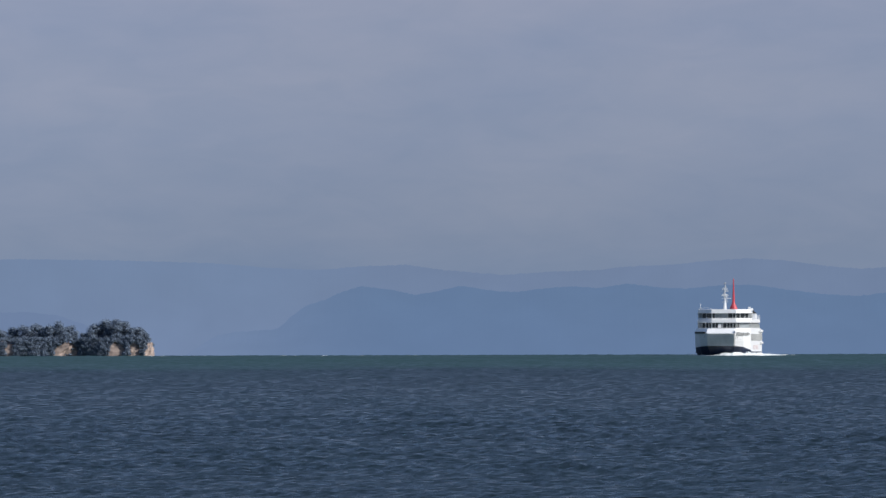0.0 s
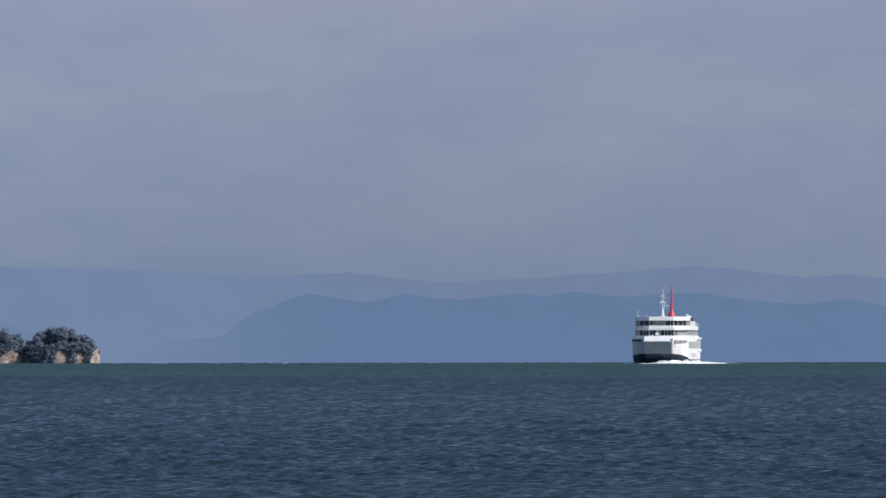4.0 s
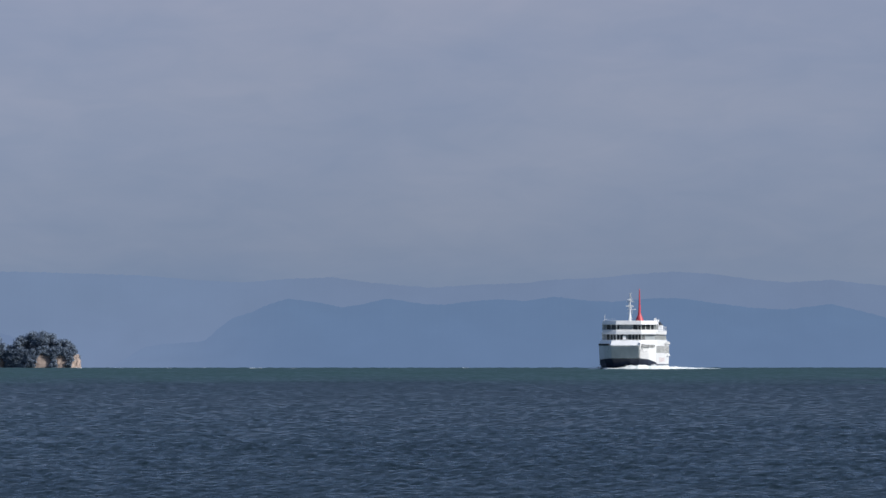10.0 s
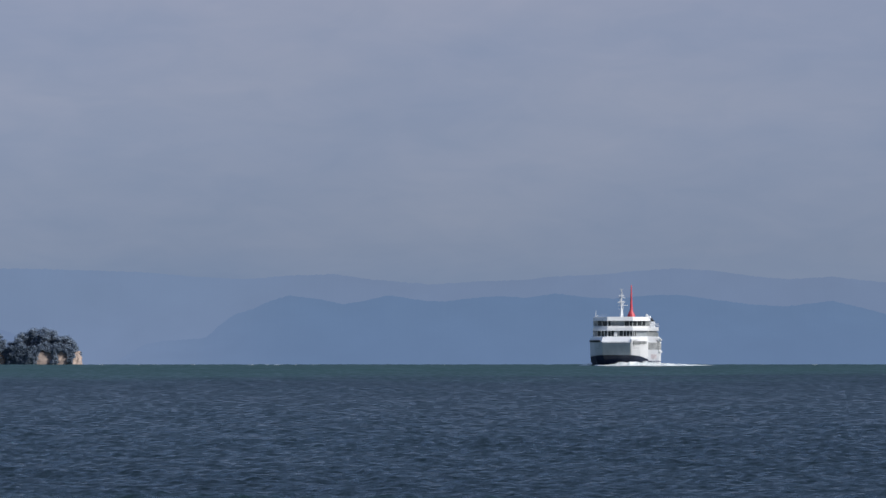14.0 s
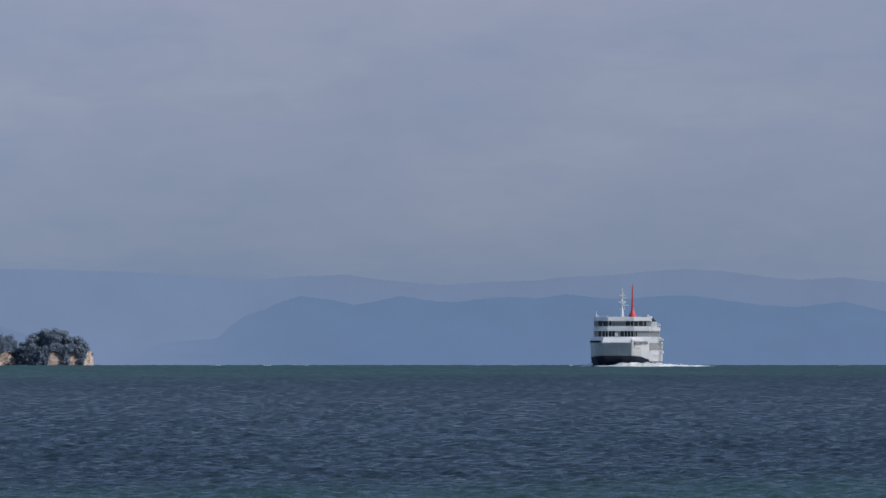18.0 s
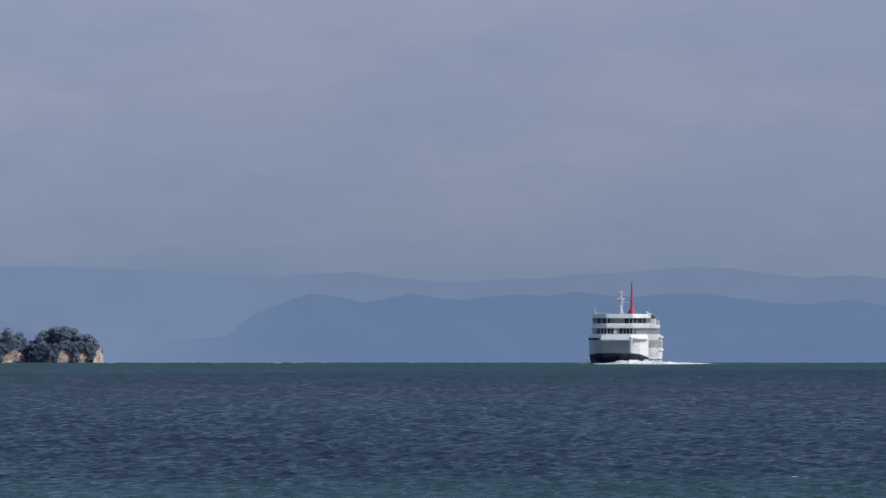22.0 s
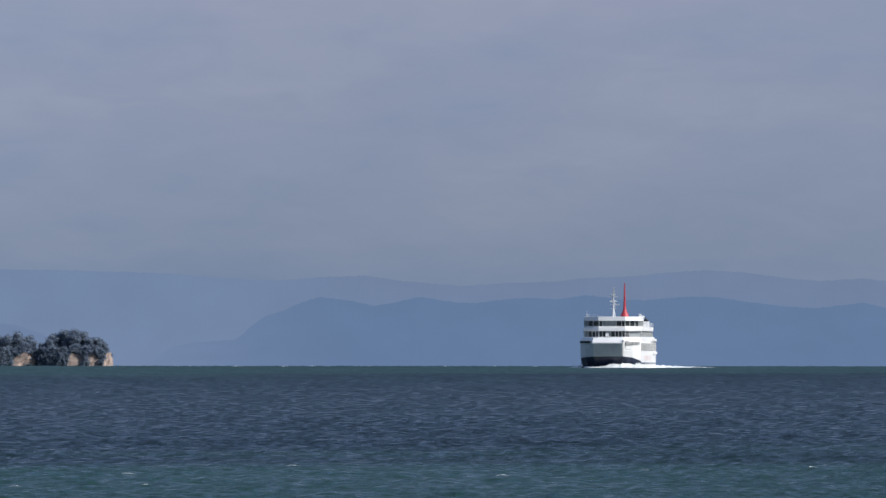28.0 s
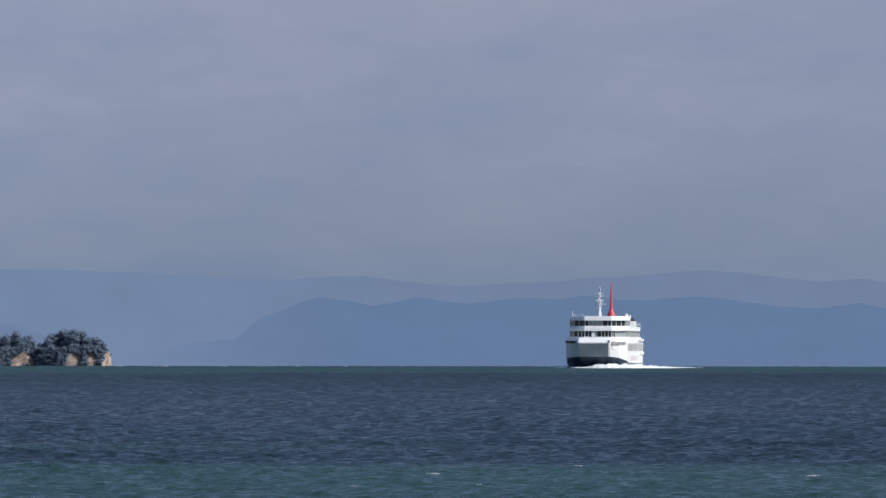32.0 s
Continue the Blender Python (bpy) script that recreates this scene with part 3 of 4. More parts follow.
        if side > 0:
            for u in (0.36, 0.7):
                c = line[0].lerp(line[2], u) + Vector((0.62 * math.sin(math.pi * u) + 0.12, -0.25 * math.sin(math.pi * u), 0))
                part("opening_post", rod((c.x, c.y, z0 - 0.02), (c.x, c.y, z1 + 0.02), 0.10, n=8), POST, mouth)
            # rounded bracket of the bulwark over the opening
            bm = bmesh.new()
            ring = []
            for u, drop in ((0.0, 0.55), (0.12, 0.38), (0.3, 0.22), (0.6, 0.12), (1.0, 0.05)):
                c = a.lerp(mid, u * 0.7)
                ring.append([bm.verts.new((c.x + 0.10, c.y - 0.08, 6.75)), bm.verts.new((c.x + 0.10, c.y - 0.08, 6.60 - drop)), bm.verts.new((c.x - 0.3, c.y + 0.3, 6.60 - drop)), bm.verts.new((c.x - 0.3, c.y + 0.3, 6.75))])
            for p, q in zip(ring, ring[1:]):
                for e in range(4):
                    bm.faces.new((p[e], p[(e + 1) % 4], q[(e + 1) % 4], q[e]))
            bm.faces.new(ring[0]), bm.faces.new(ring[-1][::-1])
            part("bulwark_bracket", bm, WHITE, f)
        # the name on the bow shoulder, as plain bars
        a, m = Vector((side * 3.72, -16.12, 0)), Vector((side * 5.80, -13.38, 0))
        way = (m - a).normalized()
        out = Vector((way.y * -1, way.x, 0))
        out = out if out.x * side > 0 else -out
        for k in range(6):
            p = a + way * (0.75 + 0.36 * k) + out * 0.05
            bm = bmesh.new()
            for du, dz in ((0, 0), (0.22, 0), (0.22, 0.34), (0, 0.34)):
                bm.verts.new(p + way * du + Vector((0, 0, 4.35 + dz)))
                bm.verts.new(p + way * du - out * 0.3 + Vector((0, 0, 4.35 + dz)))
            bm.verts.ensure_lookup_table()
            v = bm.verts
            bm.faces.new((v[0], v[2], v[4], v[6])), bm.faces.new((v[1], v[7], v[5], v[3]))
            for e in range(4):
                n = (e + 1) % 4
                bm.faces.new((v[2 * e], v[2 * e + 1], v[2 * n + 1], v[2 * n]))
            part("lettering_bar", bm, NAME, f)
        # anchor and its pocket
        anchor = part("anchor", rod((side * 4.35, -16.2, 5.0), (side * 4.35, -16.1, 5.6), 0.08), STEEL, f)
        part("fluke", soft(box(side * 4.35 - 0.18, side * 4.35 + 0.18, -16.25, -16.05, 4.92, 5.06), 0.05, 1), STEEL, anchor)
        part("winch", turned([(0.1, 6.2), (0.55, 6.2), (0.55, 6.35), (0.3, 6.4), (0.3, 7.0), (0.5, 7.05), (0.5, 7.15)]), STEEL, f).location = (side * 2.6, -12.0, 0)
    # passenger storey: lower band, windows, upper band
    face = [(-7.06, -2.6), (-3.3, -4.6), (3.3, -4.6), (7.06, -2.6)]
    house = face + [(7.06, 34.0), (-7.06, 34.0)]
    slab("passenger_storey_sill", face + [(7.06, 36), (-7.06, 36)], 6.1, 7.5, WHITE, f)
    core = [(-6.64, -2.0), (-3.1, -4.1), (3.1, -4.1), (6.64, -2.0), (6.64, 33.5), (-6.64, 33.5)]
    saloon = slab("passenger_saloon", core, 7.45, 8.95, INNER, f, "grey saloon behind the windows")
    p = [(x, y) for x, y in face]
    window_band(saloon, p, 7.5, 8.9, [[0, 0.28, 0.55, 0.78, 1.0], [0, 0.15, 0.3, 0.46, 0.62, 0.74, 0.87, 1.0], [0, 0.12, 0.24, 1.0]], "window_pane", tint={(0, 0), (2, 2), (1, 2)})
    window_band(saloon, [(7.06, -2.4), (7.06, 33.8)], 7.35, 8.55, [shares(14)], "window_pane", tint={(0, i) for i in range(14)})
    window_band(saloon, [(-7.06, 33.8), (-7.06, -2.4)], 7.35, 8.55, [shares(14)], "window_pane", tint={(0, i) for i in range(14)})
    part("door_panel", soft(box(-1.55, -0.75, -4.72, -4.55, 7.55, 8.5), 0.03, 1), WHITE, f, "bright white door panel between the saloon windows")
    slab("bridge_deck_band", [(-7.06, -3.0), (-3.3, -5.1), (3.3, -5.1), (7.06, -3.0), (7.06, 33.5), (-7.06, 33.5)], 8.9, 9.62, WHITE, f)
    slab("bridge_sill", [(-6.9, -2.5), (-3.2, -4.45), (3.2, -4.45), (6.9, -2.5), (6.9, 4.6), (-6.9, 4.6)], 9.6, 10.12, CREAM, f, "grey-white sill under the bridge windows")
    # bridge: panes between posts, roof above
    bridge = slab("bridge_room", [(-6.54, -1.8), (-3.1, -3.8), (3.1, -3.8), (6.54, -1.8), (6.54, 3.9), (-6.54, 3.9)], 10.1, 11.4, INNER, f, "grey bridge interior")
    face2 = [(-7.0, -2.5), (-3.25, -4.5), (3.25, -4.5), (7.0, -2.5)]
    window_band(bridge, face2, 10.1, 11.4, [[0, 0.27, 0.6, 1.0], [0, 0.14, 0.30, 0.66, 0.86, 1.0], [0, 0.3, 0.62, 0.86, 1.0]], "bridge_window", tint={(0, 0), (1, 2), (1, 1), (2, 3)})
    window_band(bridge, [(7.0, -2.3), (7.0, 4.3)], 10.1, 11.4, [shares(4)], "bridge_window")
    window_band(bridge, [(-7.0, 4.3), (-7.0, -2.3)], 10.1, 11.4, [shares(4)], "bridge_window")
    slab("bridge_roof", [(-7.06, -3.0), (-3.3, -5.0), (3.3, -5.0), (7.06, -3.0), (7.06, 4.8), (-7.06, 4.8)], 11.4, 12.45, WHITE, f, lean=-0.2)
    railing("bridge_roof_rail", f, [(-6.4, 4.2), (-6.4, -2.2), (-3.6, -3.7)], 12.4, 0.42, 2.2, 1)
    part("searchlight", soft(box(6.25, 6.85, -1.6, -0.9, 12.4, 13.1), 0.12, 2), WHITE, f, "white searchlight on the bridge wing")
    part("wing_locker", soft(box(6.3, 7.2, 2.2, 4.4, 12.1, 12.7), 0.1, 2), WHITE, f)
    for x, y in ((-7.0, 4.3), (7.0, 4.3)):
        part("bridge_aft_wall", box(min(x, x * 0.2), max(x, x * 0.2), y, y + 0.2, 10.1, 11.4), WHITE, f)
    # car deck: openings along both sides with grey panels set back, and a white frame
    for side in (-1, 1):
        for i in range(9):
            y0 = -7.0 + i * 5.0
            op = part("car_deck_opening", soft(box(side * 7.345 - 0.06, side * 7.345 + 0.06, y0, y0 + 4.3, 4.15, 5.95), 0.05, 1), INNER, f, "grey car deck opening")
            for k in range(1, 3):
                part("bar", box(side * 7.36 - 0.08, side * 7.36 + 0.08, y0 + 4.3 * k / 3 - 0.06, y0 + 4.3 * k / 3 + 0.06, 4.15, 5.95), CREAM, op)
        part("sponson", soft(box(side * 7.45 - 0.35, side * 7.45 + 0.2, 30.0, 38.0, 3.3, 3.9), 0.1, 2), WHITE, f)
        for i, (y, z) in enumerate(((26.0, 6.7), (29.0, 6.7), (32.0, 6.7))):
            raft = part("liferaft_canister", soft(rod((side * 7.62, y, z), (side * 7.62, y + 1.5, z), 0.36, n=14), 0.06, 2), WHITE, f, "white liferaft canister")
            part("cradle", box(side * 7.3 - 0.1, side * 7.62 + 0.1, y + 0.3, y + 1.2, z - 0.5, z - 0.34) if side > 0 else box(side * 7.62 - 0.1, side * 7.3 + 0.1, y + 0.3, y + 1.2, z - 0.5, z - 0.34), STEEL, raft)
        # faded lettering on the hull side, as plain bars
        if side > 0:
            for i, (y, w, h) in enumerate(((3, 3.2, 1.1), (7.4, 2.6, 1.1), (11.2, 3.2, 1.0), (15.6, 2.4, 1.1), (19.4, 3.0, 1.0))):
                for j in range(3):
                    part("lettering_bar", box(7.31, 7.335, y + j * w / 3, y + j * w / 3 + w * 0.18, 2.45 - h * (0.5 + 0.1 * j), 2.45 + h * 0.5), PINK, f)
                part("lettering_bar", box(7.31, 7.338, y, y + w * 0.85, 2.3, 2.48), PINK, f)
    # boat deck aft of the bridge
    slab("boat_deck", [(-7.1, 4.9), (7.1, 4.9), (7.1, 33.4), (-7.1, 33.4)], 9.6, 9.95, WHITE, f)
    slab("deck_house", [(-3.5, 6.0), (3.5, 6.0), (3.5, 24.0), (-3.5, 24.0)], 9.95, 11.6, WHITE, f)
    railing("boat_deck_rail", f, [(7.1, 5.0), (7.1, 33.2), (-7.1, 33.2), (-7.1, 5.0)], 9.95, 0.95, 3.1, 2)
    railing("fore_deck_rail", f, [(-6.9, -8.0), (-6.9, -3.0)], 6.2)
    railing("fore_deck_rail", f, [(6.9, -8.0), (6.9, -3.0)], 6.2)
    for side in (-1, 1):
        cas = part("exhaust_casing", soft(box(side * 6.1 - 0.75, side * 6.1 + 0.75, 20.5, 24.0, 9.95, 11.35), 0.12, 2), WHITE, f, "white exhaust casing")
        part("black_top", soft(box(side * 6.1 - 0.6, side * 6.1 + 0.6, 20.9, 23.6, 11.35, 11.75), 0.08, 1), BLACK, cas)
        for y in (21.5, 22.9):
            part("exhaust_pipe", rod((side * 6.1, y, 11.7), (side * 6.1, y + 0.2, 12.15), 0.2, n=12), BLACK, cas)
        # rescue boat on davits
        boat = part("lifeboat", soft(prism([[(side * 6.0 - 0.2, 12.2, 10.5), (side * 6.0 + 0.2, 12.2, 10.5), (side * 6.0 + 0.2, 16.3, 10.5), (side * 6.0 - 0.2, 16.3, 10.5)], [(side * 6.0 - 0.8, 11.7, 11.2), (side * 6.0 + 0.8, 11.7, 11.2), (side * 6.0 + 0.8, 16.7, 11.2), (side * 6.0 - 0.8, 16.7, 11.2)]]), 0.2, 2), WHITE if side > 0 else ORANGE, f)
        for y in (12.4, 16.0):
            davit = rod((side * 5.0, y, 9.9), (side * 5.2, y, 11.9), 0.1, n=8)
            rod((side * 5.2, y, 11.9), (side * 6.1, y, 12.1), 0.08, n=8, bm=davit)
            part("davit", davit, WHITE, boat)
        # whip aerials and lights at the bridge wings
        part("whip_aerial", rod((side * 6.75, 1.5, 12.4), (side * 6.6, 1.5, 14.0 if side < 0 else 13.0), 0.07, 0.035, 6), WHITE, f)
    # radar mast: lattice legs, a pole, yards, scanners
    mast = part("radar_mast", rod((0, 0, 12.4), (0, 0, 19.2), 0.20, 0.09, 12), WHITE, f, "white radar mast with yards")
    for dx, dy in ((-0.4, 0.4), (0.4, 0.4), (0, -0.6)):
        part("mast_leg", rod((dx, dy, 12.4), (0, 0, 15.6), 0.10, 0.07, 8), WHITE, mast)
    for z, h in ((14.4, 0.65), (15.35, 1.35), (16.4, 0.6), (17.3, 0.95), (18.3, 0.45)):
        part("yard", soft(box(-h * (0.6 if z == 15.35 else 1), h * (1.15 if z == 15.35 else 1), -0.09, 0.09, z - 0.07, z + 0.07), 0.02, 1), WHITE, mast)
    part("platform", turned([(0.2, 15.6), (0.62, 15.7), (0.62, 15.82), (0.2, 15.82)], 12), WHITE, mast)
    part("platform", turned([(0.15, 17.45), (0.45, 17.52), (0.45, 17.62), (0.15, 17.62)], 12), WHITE, mast)
    scanner = part("radar_scanner", soft(box(-0.95, 0.95, -0.62, -0.38, 16.05, 16.3), 0.08, 2), WHITE, mast)
    part("gearbox", turned([(0.2, 15.8), (0.2, 16.05)], 10), STEEL, scanner).location = (0, -0.5, 0)
    part("radar_scanner", soft(box(-0.7, 0.7, -0.55, -0.35, 17.75, 17.95), 0.06, 2), WHITE, mast)
    for z, x in ((14.9, 0.5), (16.75, -0.32), (18.6, 0.18), (19.25, 0.0)):
        part("mast_light", turned([(0.1, z - 0.14), (0.14, z - 0.1), (0.14, z + 0.1), (0.08, z + 0.16)], 10), STEEL, mast).location = (x, -0.15, 0)
    part("wind_vane", rod((-0.35, 0, 19.5), (0.45, 0, 19.5), 0.05, n=6), STEEL, mast)
    # red spire on its bell-shaped foot, on the deck house
    spire = part("spire", turned([(0.42, 14.2), (0.38, 14.5), (0.34, 14.9), (0.31, 15.6), (0.25, 17.0), (0.18, 18.8), (0.12, 20.7), (0.05, 20.9)], 18), RED, f, "tall red spire")
    spire.location = (0, 33.0, 0)
    foot = part("spire_foot", turned([(0.95, 11.6), (1.0, 12.4), (1.0, 12.8), (0.90, 13.2), (0.70, 13.6), (0.50, 14.0), (0.42, 14.3)], 22), RED, spire, "red bell-shaped foot")
    part("collar", turned([(1.1, 9.95), (1.1, 11.6), (1.0, 11.62)], 22), RED, spire)
    # stern mast and deck clutter
    part("stern_mast", rod((0, 36.5, 7.5), (0, 36.5, 12.2), 0.09, 0.05, 8), WHITE, f)
    slab("aft_deck", [(-7.15, 33.6), (7.15, 33.6), (7.15, 39.9), (-7.15, 39.9)], 6.1, 6.2, DECK, f)
    railing("aft_rail", f, [(7.1, 34.2), (7.1, 39.8), (-7.1, 39.8), (-7.1, 34.2)], 6.2)
    return f


boat_thing = ferry()


# ---- wake and bow wave: ridges of foam that go with the ferry ----
def foam_ridge(bm, path, width, height, seed, step=0.5, rag=0.6, grain=1.0):
    """A lumpy, ragged ridge of foam along path (a function of 0..1 giving x, y), with width and height as functions of 0..1."""
    n = int(260 * step * 2)
    rows = []
    for i in range(n + 1):
        u = i / n
        x, y = path(u)
        x2, y2 = path(min(1, u + 0.002))
        x1, y1 = path(max(0, u - 0.002))
        way = Vector((x2 - x1, y2 - y1, 0)).normalized()
        side = Vector((-way.y, way.x, 0))
        row = []
        for k in range(9):
            v = k / 4 - 1
            lump = 0.5 + 0.9 * noise.noise(Vector((u * 60 * grain + seed, v * 1.6, seed))) + 0.6 * noise.noise(Vector((u * 190 * grain, v * 3.5, seed + 4)))
            h = height(u) * max(0.0, 1 - v * v) * max(0.0, 1 - rag + rag * 1.8 * lump)
            w = width(u) * (1 + 0.35 * noise.noise(Vector((u * 40 * grain, seed, v))))
            row.append(bm.verts.new(Vector((x, y, -0.10 + h)) + side * v * w))
        rows.append(row)
    for a, b in zip(rows, rows[1:]):
        for k in range(8):
            bm.faces.new((a[k], a[k + 1], b[k + 1], b[k]))
    return bm


def spray(bm, n, place, size, seed):
    rng = random.Random(seed)
    for _ in range(n):
        x, y, z = place(rng)
        s = size * rng.uniform(0.5, 1.4)
        got = bmesh.ops.create_icosphere(bm, subdivisions=1, radius=s)
        bmesh.ops.transform(bm, matrix=Matrix.Translation((x, y, z)) @ Matrix.Diagonal((1, 1.6, 0.7, 1)), verts=got["verts"])


def wake():
    w = thing("wake", "white foaming wake and bow wave round the ferry's hull", "wake", kind="stuff")
    # the wave pushed up before the bow, higher towards port
    bm = bmesh.new()
    foam_ridge(bm, lambda u: (-5.6 + 13.8 * u, -14.6 + 0.8 * abs(u - 0.4) + 10.0 * max(0.0, u - 0.62) + 6.0 * max(0.0, 0.2 - u)), lambda u: 0.9 + 0.5 * u, lambda u: 0.42 + 0.80 * min(1.0, max(0.0, u - 0.24) * 4) - 0.35 * u, 41.0, 0.35, 0.40, 0.07)
    spray(bm, 90, lambda r: (-1.5 + r.random() * 9.6, -15.0 + r.random() * 3, 0.2 + r.random() ** 2 * 0.9), 0.10, 43)
    part("bow_wave", bm, FOAM, w)
    # then down both sides
    for side in (1, -1):
        bm = bmesh.new()
        foam_ridge(bm, lambda u: (side * (6.4 + 2.2 * min(1, u * 3) + 3.0 * u), -11.0 + 38 * u), lambda u: 0.7 + 1.4 * u, lambda u: (0.60 * (1 - u) ** 1.5 + 0.34) * (1 if side > 0 else 0.45), 3.0 + side, 0.8)
        spray(bm, 50 if side > 0 else 10, lambda r: (side * (5.5 + r.random() ** 0.7 * 3.2), -12.0 + r.random() * 9, 0.2 + r.random() * 0.6), 0.13, 11 + side)
        part("side_wave", bm, FOAM, w)
        bm = bmesh.new()
        foam_ridge(bm, lambda u: (side * (8.2 + 3.4 * u), 2 + 60 * u), lambda u: 0.8 + 1.4 * u, lambda u: 0.44 - 0.14 * u, 7.0 + side, 0.8)
        part("side_foam", bm, FOAM, w)
    bm = bmesh.new()
    foam_ridge(bm, lambda u: (0.4 * math.sin(u * 5), 40 + 150 * u), lambda u: 5.8 + 1.0 * u, lambda u: 0.46 * (1 - u) ** 0.8 + 0.02, 17.0, 1.0, 0.8)
    part("stern_wash", bm, FOAM, w)
    for side in (1, -1):
        bm = bmesh.new()
        foam_ridge(bm, lambda u: (side * (7.2 + 4.0 * u), 36 + 120 * u), lambda u: 1.4 + 1.6 * u, lambda u: 0.44 * (1 - u) + 0.03, 23.0 + side, 1.0, 0.7)
        part("wake_edge", bm, FOAM, w)
    return w


wake_thing = wake()


# ---- whitecaps: small foam flecks near the shore ----
def whitecaps():
    rng = random.Random(31)
    w = thing("whitecaps", "scattered small white foam flecks on the wavelets", "foam", kind="stuff")
    for _ in range(22):
        x, y, half = rng.uniform(-46, -12), rng.uniform(143, 200), rng.uniform(0.03, 0.09)
        bm = bmesh.new()
        arch = rng.uniform(0.15, 0.4)
        for i in range(11):
            u = i / 5 - 1
            s = half * rng.uniform(0.10, 0.26) * (1.15 - abs(u))
            got = bmesh.ops.create_icosphere(bm, subdivisions=1, radius=s)
            bmesh.ops.transform(bm, matrix=Matrix.Translation((x + 1.9 * half * u, y + rng.uniform(-0.15, 0.15), 0.025 + drop_at(y) + half * arch * (1 - u * u) + rng.uniform(0, 0.006))) @ Matrix.Diagonal((2.0, 1.0, 0.35, 1)), verts=got["verts"])
        part("fleck", bm, FOAM, w)
    return w


def horizon_shimmer():
    """Foam flecks added far out, just this side of the horizon, for the mirage shimmer there."""
    rng = random.Random(57)
    w = thing("whitecaps", "pale flecks standing in for the shimmer along the horizon", "foam", kind="stuff")
    bm = bmesh.new()
    for _ in range(90):
        y = rng.uniform(2900, 3420)
        x, half = lens_x(rng.uniform(255, 1620) if rng.random() < 0.55 else rng.uniform(255, 760), y), rng.uniform(0.3, 1.1)
        for _ in range(5):
            got = bmesh.ops.create_icosphere(bm, subdivisions=1, radius=half * rng.uniform(0.3, 0.6))
            bmesh.ops.transform(bm, matrix=Matrix.Translation((x + rng.uniform(-1.3, 1.3) * half, y + rng.uniform(-0.5, 0.5), drop_at(y) + rng.uniform(0.0, 0.04))) @ Matrix.Diagonal((2.2, 1.0, 0.10, 1)), verts=got["verts"])
    part("shimmer_flecks", bm, FOAM, w)
    return w


flecks = whitecaps()
horizon_shimmer()


# ---- islets ----
def rock_mass(name, x0, x1, y, half_depth, height, seed, parent):
    """A cliffed block of rock: rings of an oval outline, broken by noise into buttresses and clefts."""
    bm = bmesh.new()
    n, lv = 110, 15
    rings = []
    cx, hx = (x0 + x1) / 2, (x1 - x0) / 2
    for k in range(lv + 1):
        s = k / lv
        ring = []
        for i in range(n):
            a = 2 * math.pi * i / n
            ca, sa = math.cos(a), math.sin(a)
            px, py = hx * abs(ca) ** 0.6 * (1 if ca > 0 else -1), half_depth * abs(sa) ** 0.6 * (1 if sa > 0 else -1)
            shrink = 1 - 0.10 * s - 0.55 * max(0, s - 0.82) / 0.18
            butt = noise.fractal(Vector((px * 0.22 + seed, py * 0.22, s * 1.2)), 0.8, 2.2, 5)
            fine = noise.noise(Vector((px * 0.9, py * 0.9, s * 7 + seed)))
            push = 1 + 0.10 * butt * (1 - 0.3 * s) + 0.02 * fine - (0.03 if s < 0.12 else 0)
            z = -1.0 + (height + 1) * (s if s < 0.82 else 0.82 + (s - 0.82) * 0.75) + 0.5 * butt * s
            ring.append(bm.verts.new((cx + px * push * shrink, y + py * push * shrink, z)))
        rings.append(ring)
    for a, b in zip(rings, rings[1:]):
        for i in range(n):
            bm.faces.new((a[i], a[(i + 1) % n], b[(i + 1) % n], b[i]))
    bm.faces.new(rings[-1])
    return part(name, bm, ROCK, parent)


def knob_shape():
    bm = bmesh.new()
    bmesh.ops.create_icosphere(bm, subdivisions=1, radius=1.0)
    pts, tris = [v.co.copy() for v in bm.verts], [tuple(v.index for v in f.verts) for f in bm.faces]
    bm.free()
    return np.array(pts), tris


KNOB, KNOB_FACES = knob_shape()


def crown_mesh(crowns, rng, density, tuft=0.24):
    """Foliage as one mesh: for each crown (centre, radius, flatness) a few uneven boughs, each a ragged core under a thick coat of small leaf tufts."""
    nr = np.random.RandomState(rng.randrange(1 << 30))
    points, faces, count = [], [], 0
    for centre, radius, flat in crowns:
        for _ in range(11):
            c = np.array(centre) + nr.uniform(-0.55, 0.55, 3) * radius * np.array((1, 1, 0.75))
            r = radius * nr.uniform(0.40, 0.68)
            core = KNOB * r * nr.uniform(0.45, 0.70, (len(KNOB), 1)) * np.array((1, 1, flat)) + c
            points.append(core)
            faces.extend(tuple(k + count for k in f) for f in KNOB_FACES)
            count += len(core)
            n = int(density * r * r)
            d = nr.normal(0, 1, (n, 3))
            d /= np.linalg.norm(d, axis=1)[:, None]
            # leaves gather in sprays of uneven length
            bulge = 0.84 + 0.18 * np.sin(d[:, 0] * 7 + nr.uniform(0, 6)) * np.sin(d[:, 2] * 8 + nr.uniform(0, 6)) + nr.normal(0, 0.15, n)
            at = c + d * (r * bulge)[:, None] * np.array((1, 1, flat))
            quad = at[:, None, :] + nr.normal(0, 1, (n, 4, 3)) * (tuft * nr.uniform(0.5, 1.2, (n, 1, 1))) * np.array((1, 1, 0.7))
            points.append(quad.reshape(-1, 3))
            for k in range(n):
                a = count + 4 * k
                faces.append((a, a + 1, a + 2)), faces.append((a + 2, a + 1, a + 3))
            count += 4 * n
    me = bpy.data.meshes.new("foliage")
    me.from_pydata(np.concatenate(points).tolist(), [], faces)
    return me


